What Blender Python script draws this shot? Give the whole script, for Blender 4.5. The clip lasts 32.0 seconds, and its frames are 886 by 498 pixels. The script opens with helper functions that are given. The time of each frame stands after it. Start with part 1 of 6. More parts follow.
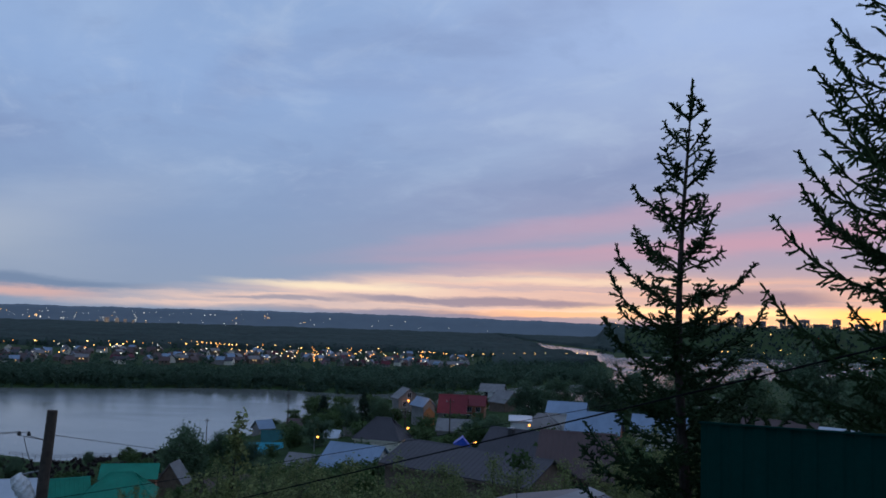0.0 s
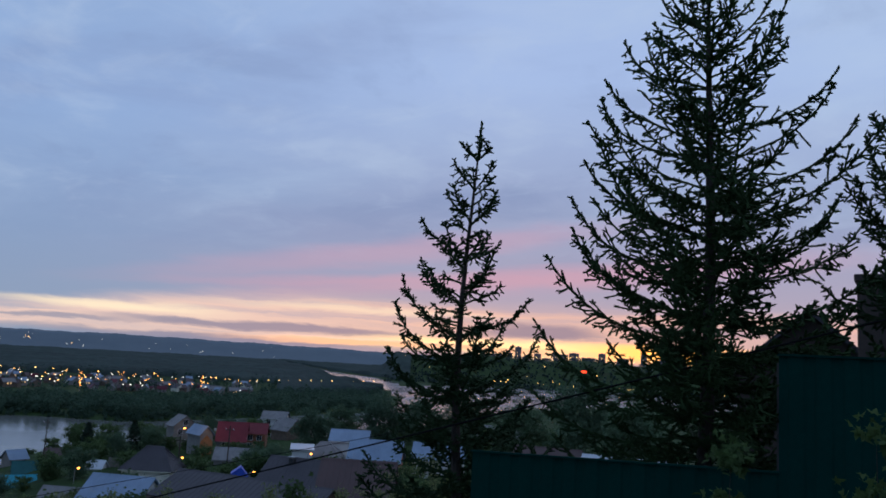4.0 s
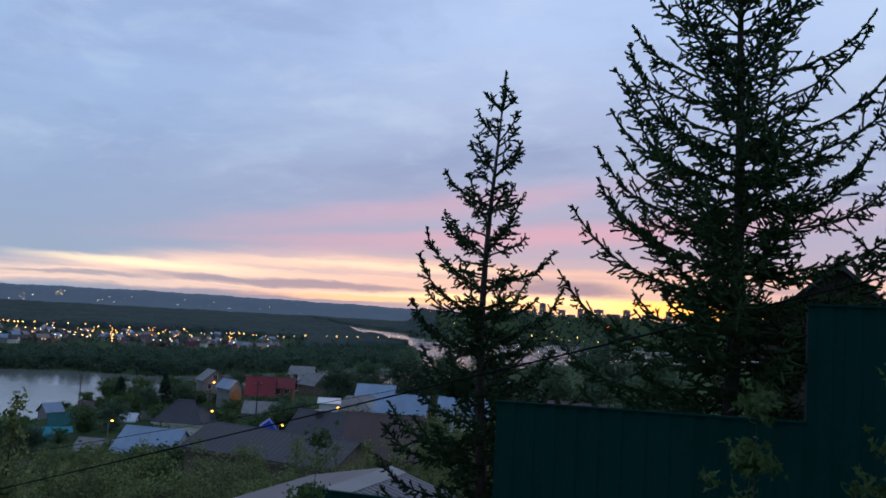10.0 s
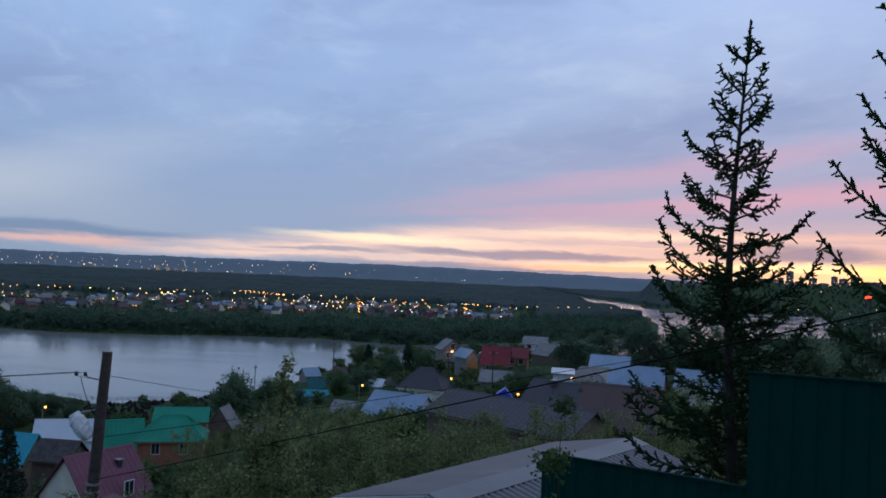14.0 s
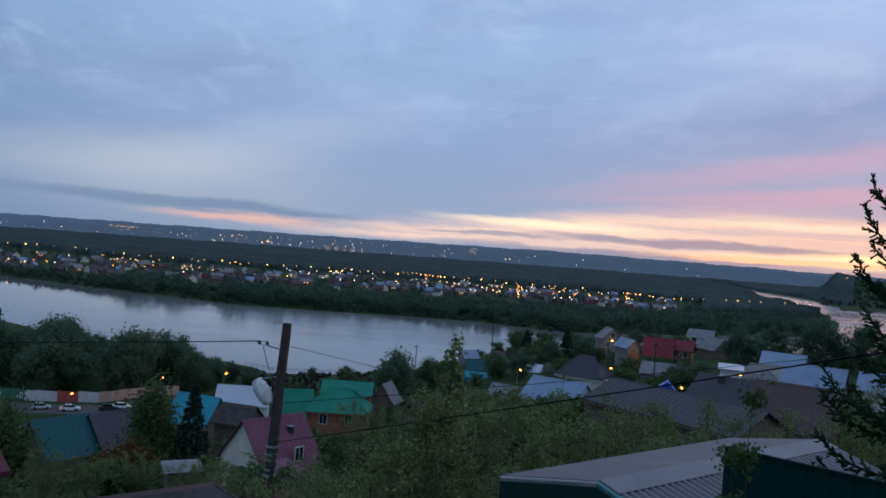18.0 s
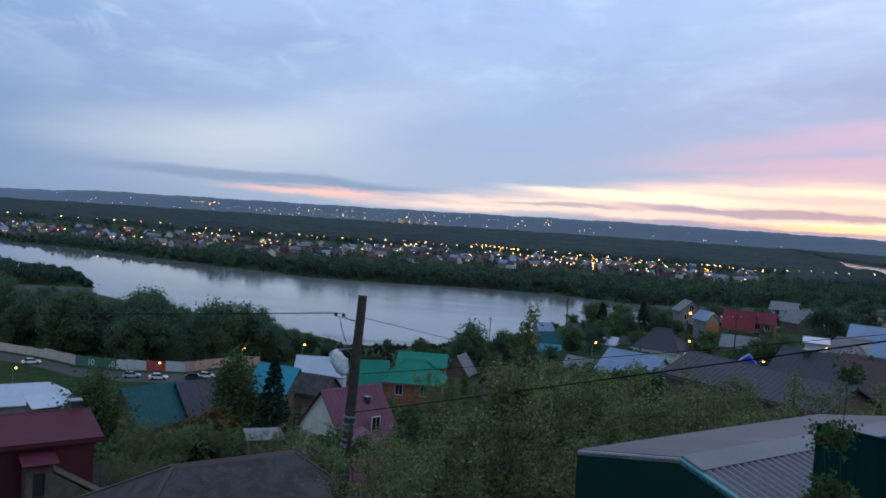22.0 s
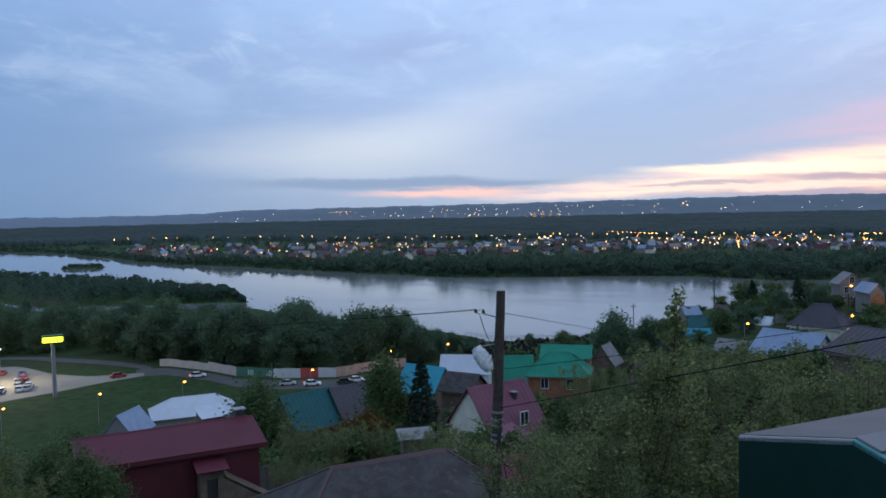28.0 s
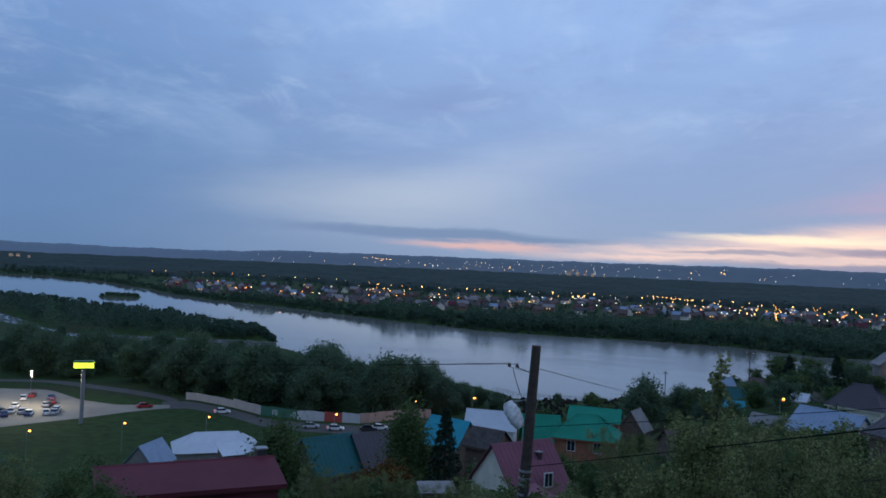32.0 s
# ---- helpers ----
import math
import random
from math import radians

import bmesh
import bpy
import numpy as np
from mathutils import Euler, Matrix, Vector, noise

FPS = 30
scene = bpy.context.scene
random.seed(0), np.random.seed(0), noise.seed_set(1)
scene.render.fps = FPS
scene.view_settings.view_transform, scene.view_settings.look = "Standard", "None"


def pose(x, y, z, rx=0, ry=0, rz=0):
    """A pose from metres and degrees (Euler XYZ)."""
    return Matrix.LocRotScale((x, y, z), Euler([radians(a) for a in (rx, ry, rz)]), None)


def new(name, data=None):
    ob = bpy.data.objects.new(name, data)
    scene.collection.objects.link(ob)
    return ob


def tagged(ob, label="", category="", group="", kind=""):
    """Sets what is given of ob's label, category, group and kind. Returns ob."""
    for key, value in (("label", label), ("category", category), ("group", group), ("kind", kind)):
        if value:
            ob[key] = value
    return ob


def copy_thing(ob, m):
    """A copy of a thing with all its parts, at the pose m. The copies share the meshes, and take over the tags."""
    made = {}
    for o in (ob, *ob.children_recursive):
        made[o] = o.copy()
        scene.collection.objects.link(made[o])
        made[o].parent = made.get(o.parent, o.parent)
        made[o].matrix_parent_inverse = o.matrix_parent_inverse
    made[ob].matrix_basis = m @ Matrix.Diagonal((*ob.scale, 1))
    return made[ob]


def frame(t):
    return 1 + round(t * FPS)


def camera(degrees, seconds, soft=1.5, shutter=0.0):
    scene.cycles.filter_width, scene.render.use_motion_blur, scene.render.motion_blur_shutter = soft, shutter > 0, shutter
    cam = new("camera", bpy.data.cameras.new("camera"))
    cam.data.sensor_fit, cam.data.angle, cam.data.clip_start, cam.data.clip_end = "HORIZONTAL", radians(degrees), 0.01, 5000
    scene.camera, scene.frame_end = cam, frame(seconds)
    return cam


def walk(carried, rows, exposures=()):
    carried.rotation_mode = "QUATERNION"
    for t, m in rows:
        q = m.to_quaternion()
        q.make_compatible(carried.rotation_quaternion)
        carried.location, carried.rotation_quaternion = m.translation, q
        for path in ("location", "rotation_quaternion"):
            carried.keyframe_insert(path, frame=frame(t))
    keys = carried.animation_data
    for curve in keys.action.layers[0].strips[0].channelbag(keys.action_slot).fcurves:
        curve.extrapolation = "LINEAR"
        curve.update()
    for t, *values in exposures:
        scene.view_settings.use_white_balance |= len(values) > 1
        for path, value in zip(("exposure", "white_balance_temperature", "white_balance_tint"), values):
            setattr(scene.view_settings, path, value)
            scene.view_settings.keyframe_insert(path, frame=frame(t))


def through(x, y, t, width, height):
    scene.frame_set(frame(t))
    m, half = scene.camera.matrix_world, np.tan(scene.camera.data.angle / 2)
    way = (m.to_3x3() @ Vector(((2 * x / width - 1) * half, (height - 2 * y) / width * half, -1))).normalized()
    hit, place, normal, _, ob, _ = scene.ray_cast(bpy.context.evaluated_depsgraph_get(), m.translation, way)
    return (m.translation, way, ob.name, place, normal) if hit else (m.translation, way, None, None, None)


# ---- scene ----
# the camera: a phone held on a hillside, panning over the valley
cam = camera(57.27, 32.0, soft=1.7)
EYE = 50.0
PATH = [
    (0.0, 0.23, -0.22, 0.16, -1.24, 5.28, 1.88),
    (0.5, 0.22, -0.21, 0.15, -3.02, 5.23, 2.08),
    (1.0, 0.22, -0.21, 0.15, -4.60, 5.15, 2.36),
    (1.5, 0.23, -0.21, 0.15, -6.39, 4.86, 2.55),
    (2.0, 0.23, -0.21, 0.15, -8.05, 5.00, 2.95),
    (2.5, 0.22, -0.21, 0.14, -9.71, 5.40, 3.59),
    (3.0, 0.22, -0.22, 0.15, -11.43, 6.00, 3.33),
    (3.5, 0.25, -0.22, 0.17, -13.42, 6.97, 3.10),
    (4.0, 0.28, -0.22, 0.17, -15.78, 7.83, 3.29),
    (4.5, 0.27, -0.23, 0.17, -17.79, 7.95, 3.22),
    (6.5, 0.33, -0.22, 0.15, -21.04, 8.11, 2.68),
    (7.0, 0.32, -0.23, 0.15, -19.96, 7.70, 2.38),
    (7.5, 0.33, -0.21, 0.15, -18.65, 7.28, 2.55),
    (8.0, 0.33, -0.19, 0.14, -17.78, 6.74, 2.62),
    (8.5, 0.31, -0.19, 0.15, -16.74, 6.07, 2.67),
    (9.0, 0.31, -0.18, 0.13, -15.43, 5.48, 2.81),
    (9.5, 0.30, -0.17, 0.12, -14.46, 4.97, 3.13),
    (10.0, 0.30, -0.17, 0.12, -14.23, 4.69, 3.29),
    (10.5, 0.30, -0.17, 0.12, -13.92, 4.32, 3.23),
    (11.0, 0.29, -0.18, 0.12, -12.30, 3.91, 3.25),
    (11.5, 0.28, -0.16, 0.11, -10.40, 3.49, 3.42),
    (12.0, 0.28, -0.15, 0.10, -8.95, 3.11, 3.43),
    (12.5, 0.27, -0.17, 0.10, -6.72, 2.67, 2.94),
    (13.0, 0.25, -0.17, 0.09, -3.65, 2.23, 2.88),
    (13.5, 0.23, -0.17, 0.09, -0.82, 1.95, 2.88),
    (14.0, 0.22, -0.16, 0.09, 1.77, 1.82, 2.63),
    (14.5, 0.19, -0.17, 0.09, 4.34, 1.54, 2.21),
    (15.0, 0.15, -0.17, 0.08, 6.89, 1.09, 2.11),
    (15.5, 0.14, -0.15, 0.07, 8.56, 0.87, 2.02),
    (17.5, 0.05, -0.14, 0.04, 11.58, 0.41, 3.56),
    (18.0, 0.04, -0.11, 0.02, 12.97, 0.11, 4.29),
    (18.5, 0.02, -0.06, 0.02, 14.57, -0.29, 4.67),
    (19.0, 0.01, -0.03, 0.01, 15.87, -0.52, 5.25),
    (19.5, 0.01, -0.01, 0.00, 16.71, -0.63, 5.65),
    (20.0, -0.01, -0.00, 0.00, 17.09, -0.95, 5.37),
    (20.5, -0.03, 0.02, -0.01, 17.42, -1.33, 5.01),
    (21.0, -0.02, 0.03, -0.01, 17.70, -1.87, 4.99),
    (21.5, -0.02, 0.02, -0.01, 17.89, -2.22, 4.75),
    (22.0, -0.01, 0.02, -0.00, 18.00, -2.19, 3.79),
    (22.5, -0.00, -0.01, -0.00, 18.85, -2.18, 1.95),
    (23.0, -0.00, 0.00, -0.00, 21.01, -2.34, 0.00),
    (23.5, -0.01, 0.05, -0.00, 23.48, -2.52, -1.25),
    (24.0, -0.02, 0.06, -0.01, 24.22, -2.71, -0.89),
    (24.5, -0.03, 0.07, -0.02, 23.76, -2.94, 0.01),
    (25.0, -0.02, 0.06, -0.02, 23.79, -2.99, -0.41),
    (25.5, -0.02, 0.06, -0.02, 24.38, -2.81, -0.95),
    (26.0, -0.02, 0.08, -0.02, 25.35, -2.88, -1.77),
    (26.5, -0.05, 0.12, -0.01, 26.48, -3.06, -2.46),
    (28.5, -0.03, 0.08, -0.05, 28.04, -2.09, -0.33),
    (29.0, -0.08, 0.10, -0.07, 27.90, -0.92, 1.89),
    (29.5, -0.09, 0.10, -0.08, 28.66, -0.27, 3.49),
    (30.0, -0.07, 0.11, -0.08, 29.63, 0.64, 3.95),
    (30.5, -0.09, 0.15, -0.09, 29.55, 1.40, 3.65),
    (31.0, -0.17, 0.19, -0.09, 29.55, 1.49, 3.22),
    (31.5, -0.21, 0.21, -0.10, 29.77, 1.35, 2.87),
    (32.0, -0.23, 0.22, -0.11, 29.91, 0.90, 2.53),
]


def heading(yaw, pitch, roll):
    return pose(0, 0, 0, 0, 0, yaw) @ pose(0, 0, 0, 90 + pitch) @ pose(0, 0, 0, 0, 0, roll)


EXPOSURES = [(0, -0.15, 6500, 10), (2, -0.14, 6500, 10), (4, -0.12, 6500, 10), (7, 0.15, 6500, 10), (9, 0.16, 6750, 10), (10.5, 0.14, 6850, 10), (12, 0.07, 6620, 10), (13, 0.15, 6600, 10), (15, 0.0, 6550, 10), (19, 0.15, 6700, 10), (21, 0.36, 6850, 10), (23, 0.55, 6900, 10), (24, 0.62, 6950, 10), (26, 0.66, 6900, 10), (28.5, 0.5, 6900, 10), (29, 0.42, 6900, 10), (30, 0.10, 6600, 10), (31, -0.02, 6320, 10), (32, 0.05, 6200, 10)]
walk(cam, [(t, Matrix.Translation((x, y, EYE + z)) @ heading(a, b, c)) for t, x, y, z, a, b, c in PATH], EXPOSURES)

# ---- light: the evening sky alone, the sun being down behind the western hill ----
world = bpy.data.worlds.new("evening_sky")
scene.world = world
world.use_nodes = True


class Net:
    """A short way to write node trees."""

    def __init__(self, tree):
        self.t = tree
        self.t.nodes.clear()

    def n(self, kind, **props):
        node = self.t.nodes.new(kind)
        for key, value in props.items():
            if key == "operation":
                node.operation = value
            elif key == "blend_type":
                node.blend_type = value
            elif key == "data_type":
                node.data_type = value
        return node

    def put(self, socket, value):
        if hasattr(value, "is_output"):
            self.t.links.new(value, socket)
        elif value is not None:
            socket.default_value = value

    def math(self, op, a, b=None, clamp=False):
        node = self.n("ShaderNodeMath", operation=op)
        node.use_clamp = clamp
        self.put(node.inputs[0], a)
        self.put(node.inputs[1], b)
        return node.outputs[0]

    def span(self, v, lo, hi, smooth=True):
        node = self.n("ShaderNodeMapRange")
        node.interpolation_type = "SMOOTHSTEP" if smooth else "LINEAR"
        for k, x in zip((0, 1, 2), (v, lo, hi)):
            self.put(node.inputs[k], x)
        return node.outputs[0]

    def mix(self, f, a, b, how="MIX"):
        node = self.n("ShaderNodeMix", data_type="RGBA", blend_type=how)
        for k, x in ((0, f), (6, a), (7, b)):
            self.put(node.inputs[k], x)
        return node.outputs[2]

    def ramp(self, f, stops):
        node = self.n("ShaderNodeValToRGB")
        el = node.color_ramp.elements
        while len(el) < len(stops):
            el.new(0.5)
        for e, (p, c) in zip(el, stops):
            e.position, e.color = p, (*c, 1)
        self.put(node.inputs[0], f)
        return node.outputs[0]

    def noise(self, v, scale, detail=4.0, rough=0.55, warp=0.0):
        node = self.n("ShaderNodeTexNoise")
        self.put(node.inputs["Vector"], v)
        node.inputs["Scale"].default_value, node.inputs["Detail"].default_value = scale, detail
        node.inputs["Roughness"].default_value, node.inputs["Distortion"].default_value = rough, warp
        return node.outputs["Fac"]

    def vec(self, x, y, z):
        node = self.n("ShaderNodeCombineXYZ")
        for k, v in enumerate((x, y, z)):
            self.put(node.inputs[k], v)
        return node.outputs[0]


def lin(*c):
    """An sRGB colour given in 0 to 255, as linear values."""
    return tuple((v / 255 / 12.92) if v < 10.3 else ((v / 255 + 0.055) / 1.055) ** 2.4 for v in c)


def make_sky():
    k = Net(world.node_tree)
    out, bg, co, sp = (k.n("ShaderNode" + s) for s in ("OutputWorld", "Background", "TexCoord", "SeparateXYZ"))
    k.put(sp.inputs[0], co.outputs["Generated"])
    x, y, z = sp.outputs
    mul, add, sub = (lambda p, q: k.math("MULTIPLY", p, q)), (lambda p, q: k.math("ADD", p, q)), (lambda p, q: k.math("SUBTRACT", p, q))
    flip = lambda p: k.math("SUBTRACT", 1.0, p)
    tone = lambda *c: (*lin(*c), 1)
    el0 = mul(k.math("ARCSINE", z), 57.2958)
    az0 = mul(k.math("ARCTAN2", mul(x, -1.0), y), 57.2958)
    # ragged edges
    torn = k.noise(k.vec(mul(az0, 0.16), mul(el0, 0.9), 3.1), 1.0, 5.0, 0.62, 0.3)
    el = add(el0, mul(sub(torn, 0.5), 1.1))
    az = add(az0, mul(sub(k.noise(k.vec(mul(az0, 0.1), mul(el0, 0.5), 8.4), 1.0, 3.0, 0.5), 0.5), 7.0))
    h = k.span(el0, -2.0, 43.0, False)
    cold = k.ramp(h, [(0.0, tone(92, 120, 158)[:3]), (0.10, tone(98, 128, 172)[:3]), (0.25, tone(100, 132, 180)[:3]), (0.42, tone(114, 148, 200)[:3]), (1.0, tone(132, 162, 208)[:3])])
    mild = k.ramp(h, [(0.0, tone(120, 140, 172)[:3]), (0.08, tone(140, 158, 190)[:3]), (0.20, tone(134, 158, 200)[:3]), (0.40, tone(142, 172, 222)[:3]), (1.0, tone(140, 168, 212)[:3])])
    warm = k.ramp(h, [(0.0, tone(170, 140, 150)[:3]), (0.08, tone(196, 168, 178)[:3]), (0.16, tone(170, 164, 192)[:3]), (0.28, tone(148, 162, 202)[:3]), (0.48, tone(162, 186, 234)[:3]), (1.0, tone(158, 184, 228)[:3])])
    c = k.mix(k.span(az, 58.0, 24.0), cold, mild)
    c = k.mix(k.span(az, 14.0, -22.0), c, warm)
    c = k.mix(k.span(k.math("ABSOLUTE", add(az0, 30.0)), 70.0, 150.0), c, cold)
    # cloud sheet overhead, its wisps drawn together towards the west
    lift = add(k.math("MAXIMUM", z, 0.0), 0.14)
    u, v = k.math("DIVIDE", x, lift), k.math("DIVIDE", y, lift)
    sheet = k.vec(add(mul(u, 0.80), mul(v, 0.55)), sub(mul(v, 0.46), mul(u, 0.36)), 0.3)
    wisps, fine = k.noise(sheet, 1.25, 6.0, 0.55, 0.5), k.noise(sheet, 4.6, 6.0, 0.62, 0.8)
    high = k.span(el0, 4.5, 13.0)
    c = k.mix(mul(k.span(wisps, 0.47, 0.78), mul(high, 0.50)), c, tone(176, 200, 236))
    c = k.mix(mul(k.span(wisps, 0.50, 0.28), mul(high, 0.50)), c, tone(122, 140, 188))
    c = k.mix(mul(k.span(fine, 0.50, 0.82), mul(high, 0.35)), c, tone(178, 198, 232))

    blots = k.noise(k.vec(mul(u, 1.0), mul(v, 1.0), 5.5), 2.1, 6.0, 0.60, 0.3)
    c = k.mix(mul(k.span(blots, 0.50, 0.74), mul(high, 0.34)), c, tone(182, 202, 234))
    c = k.mix(mul(k.span(blots, 0.48, 0.30), mul(high, 0.26)), c, tone(118, 138, 184))

    def bar(a0, e0, wide, tall, tilt=0.0, edge=0.55):
        """A lens of cloud: its middle, half width and half height in degrees."""
        p = k.math("DIVIDE", sub(az, a0), wide)
        q = k.math("DIVIDE", sub(sub(el, e0), mul(sub(az0, a0), tilt)), tall)
        return k.span(k.math("SQRT", add(mul(p, p), mul(q, q))), 1.0 + edge, 1.0 - edge)

    # pale break in the north-west
    c = k.mix(mul(bar(34.0, 4.3, 9.0, 1.7, 0.0, 0.9), 0.34), c, tone(196, 204, 214))
    c = k.mix(mul(bar(26.0, 6.4, 7.0, 1.6, -0.22, 0.9), 0.22), c, tone(196, 206, 224))
    # rose streaks
    for a0, e0, wide, tall, tilt, much in ((-14.0, 7.7, 15.0, 0.75, -0.155, 0.28), (-16.0, 5.4, 13.0, 0.60, -0.11, 0.32), (-6.0, 5.0, 9.0, 0.35, -0.08, 0.25), (-30.0, 6.6, 12.0, 0.8, -0.10, 0.35)):
        c = k.mix(mul(bar(a0, e0, wide, tall, tilt, 0.8), much), c, tone(226, 160, 178))
    # the clear strip over the horizon
    top = add(1.5, mul(k.span(az0, 24.0, -8.0), 2.5))
    strip = mul(k.span(el, 0.35, 1.1), flip(k.span(sub(el, top), -0.9, 0.6)))
    strip = mul(strip, k.span(az0, 29.0, 15.0))
    streaks = k.noise(k.vec(mul(az0, 0.05), mul(el, 1.5), 1.7), 1.0, 4.0, 0.55, 0.25)
    glow = k.mix(k.span(az0, 8.0, -26.0), tone(244, 210, 198), tone(244, 194, 174))
    c = k.mix(mul(strip, add(0.40, mul(k.span(streaks, 0.35, 0.6), 0.45))), c, glow)
    c = k.mix(mul(bar(5.5, 2.4, 6.0, 0.32, 0.02, 0.8), 0.9), c, (1.0, 0.84, 0.64, 1))
    c = k.mix(mul(bar(-10.0, 3.2, 8.0, 0.25, 0.0, 0.8), 0.6), c, (1.0, 0.78, 0.60, 1))
    c = k.mix(mul(bar(28.0, 1.25, 4.5, 0.28, 0.0, 0.8), 0.7), c, tone(226, 180, 172))
    # slate-blue bars of cloud across it
    for a0, e0, wide, tall, tilt, much in ((30.5, 1.95, 10.5, 0.42, 0.012, 0.85), (-5.0, 1.66, 10.5, 0.27, 0.0, 0.85), (9.4, 1.42, 5.0, 0.15, 0.0, 0.7), (-22.3, 2.35, 4.2, 0.50, 0.0, 0.9), (-34.0, 2.9, 5.0, 0.35, 0.0, 0.7), (-2.0, 0.72, 13.0, 0.30, 0.0, 0.75)):
        c = k.mix(mul(bar(a0, e0, wide, tall, tilt, 0.5), much), c, k.mix(k.span(az0, 20.0, -14.0), tone(112, 134, 170), tone(156, 138, 158)))
    # where the sun went down
    hot = mul(k.span(k.math("ABSOLUTE", sub(el, 1.2)), 0.85, 0.15), mul(k.span(az0, -22.0, -31.0), k.span(az0, -56.0, -44.0)))
    c = k.mix(mul(bar(-20.0, 1.15, 8.0, 0.55, 0.0, 0.7), 0.9), c, (1.45, 1.0, 0.50, 1))
    c = k.mix(mul(bar(-10.5, 1.12, 6.0, 0.10, 0.0, 0.7), 0.8), c, (1.15, 0.78, 0.66, 1))
    c = k.mix(hot, c, (1.9, 0.85, 0.20, 1))
    c = k.mix(mul(k.span(k.math("ABSOLUTE", sub(el, 0.95)), 0.30, 0.1), mul(k.span(az0, 2.0, -10.0), k.span(az0, -30.0, -20.0))), c, (1.1, 0.60, 0.36, 1))
    k.put(bg.inputs[0], k.mix(1.0, c, (1.03, 1.0, 0.93, 1), "MULTIPLY"))
    bg.inputs[1].default_value = 1.12
    k.put(out.inputs[0], bg.outputs[0])


make_sky()

# ---- materials ----
def surface(name, colour, rough=0.7, vary=0.25, scale=3.0, fine=30.0, bump=0.15, metal=0.0, worn=None, ribs=None, each=0.0, spec=0.5):
    """A painted or natural surface: colour that varies at two scales, fine relief, and for sheet metal ribs along one local axis."""
    m = bpy.data.materials.new(name)
    m.use_nodes = True
    k = Net(m.node_tree)
    out, b, co = k.n("ShaderNodeOutputMaterial"), k.n("ShaderNodeBsdfPrincipled"), k.n("ShaderNodeTexCoord")
    p = co.outputs["Object"]
    big, small = k.noise(p, scale, 4.0, 0.6, 0.4), k.noise(p, fine, 3.0, 0.6)
    mixv = k.math("ADD", k.math("MULTIPLY", big, 0.65), k.math("MULTIPLY", small, 0.35))
    lo = tuple(v * (1 - vary) for v in colour)
    hi = tuple(min(1.0, v * (1 + vary)) for v in colour)
    c = k.mix(k.span(mixv, 0.3, 0.7), (*lo, 1), (*hi, 1))
    if worn:
        c = k.mix(k.math("MULTIPLY", k.span(k.noise(p, scale * 1.7, 6.0, 0.65, 0.8), 0.56, 0.72), 0.7), c, (*worn, 1))
    if each:
        info = k.n("ShaderNodeObjectInfo")
        c = k.mix(k.math("MULTIPLY", info.outputs["Random"], each), c, (*(v * 0.45 for v in colour), 1))
    k.put(b.inputs["Base Color"], c)
    k.put(b.inputs["Roughness"], k.math("ADD", k.math("MULTIPLY", small, 0.2), rough - 0.1))
    b.inputs["Metallic"].default_value = metal
    b.inputs["Specular IOR Level"].default_value = spec
    if bump:
        bp = k.n("ShaderNodeBump")
        bp.inputs["Strength"].default_value = bump
        bp.inputs["Distance"].default_value = 0.02
        k.put(bp.inputs["Height"], small)
        k.put(b.inputs["Normal"], bp.outputs[0])
    k.put(out.inputs[0], b.outputs[0])
    return m


def foliage(name, colour, vary=0.45, through=0.25, patches=0.9):
    """Leaves: colour differs from leaf to leaf and from plant to plant, with some light passing through."""
    m = bpy.data.materials.new(name)
    m.use_nodes = True
    k = Net(m.node_tree)
    out, b, g, info = k.n("ShaderNodeOutputMaterial"), k.n("ShaderNodeBsdfPrincipled"), k.n("ShaderNodeNewGeometry"), k.n("ShaderNodeObjectInfo")
    c = k.mix(g.outputs["Random Per Island"], (*(v * (1 - vary) for v in colour), 1), (*(v * (1 + vary) for v in colour), 1))
    c = k.mix(k.math("MULTIPLY", info.outputs["Random"], 0.5), c, (colour[0] * 0.55, colour[1] * 0.62, colour[2] * 0.9, 1))
    # broad random patches of a darker tone
    co = k.n("ShaderNodeTexCoord")
    patch = k.span(k.noise(co.outputs["Object"], patches, 3.0, 0.6), 0.36, 0.66)
    c = k.mix(k.math("MULTIPLY", patch, 0.55), c, (colour[0] * 0.50, colour[1] * 0.60, colour[2] * 0.60, 1))
    k.put(b.inputs["Base Color"], c)
    b.inputs["Roughness"].default_value = 0.75
    b.inputs["Specular IOR Level"].default_value = 0.15
    tr, mx = k.n("ShaderNodeBsdfTranslucent"), k.n("ShaderNodeMixShader")
    k.put(tr.inputs[0], c)
    mx.inputs[0].default_value = through
    k.put(mx.inputs[1], b.outputs[0])
    k.put(mx.inputs[2], tr.outputs[0])
    k.put(out.inputs[0], mx.outputs[0])
    return m


def glowing(name, colour, strength, sampled=False):
    m = bpy.data.materials.new(name)
    m.use_nodes = True
    k = Net(m.node_tree)
    out, e = k.n("ShaderNodeOutputMaterial"), k.n("ShaderNodeEmission")
    e.inputs[0].default_value, e.inputs[1].default_value = (*colour, 1), strength
    k.put(out.inputs[0], e.outputs[0])
    m.cycles.emission_sampling = "AUTO" if sampled else "NONE"
    return m


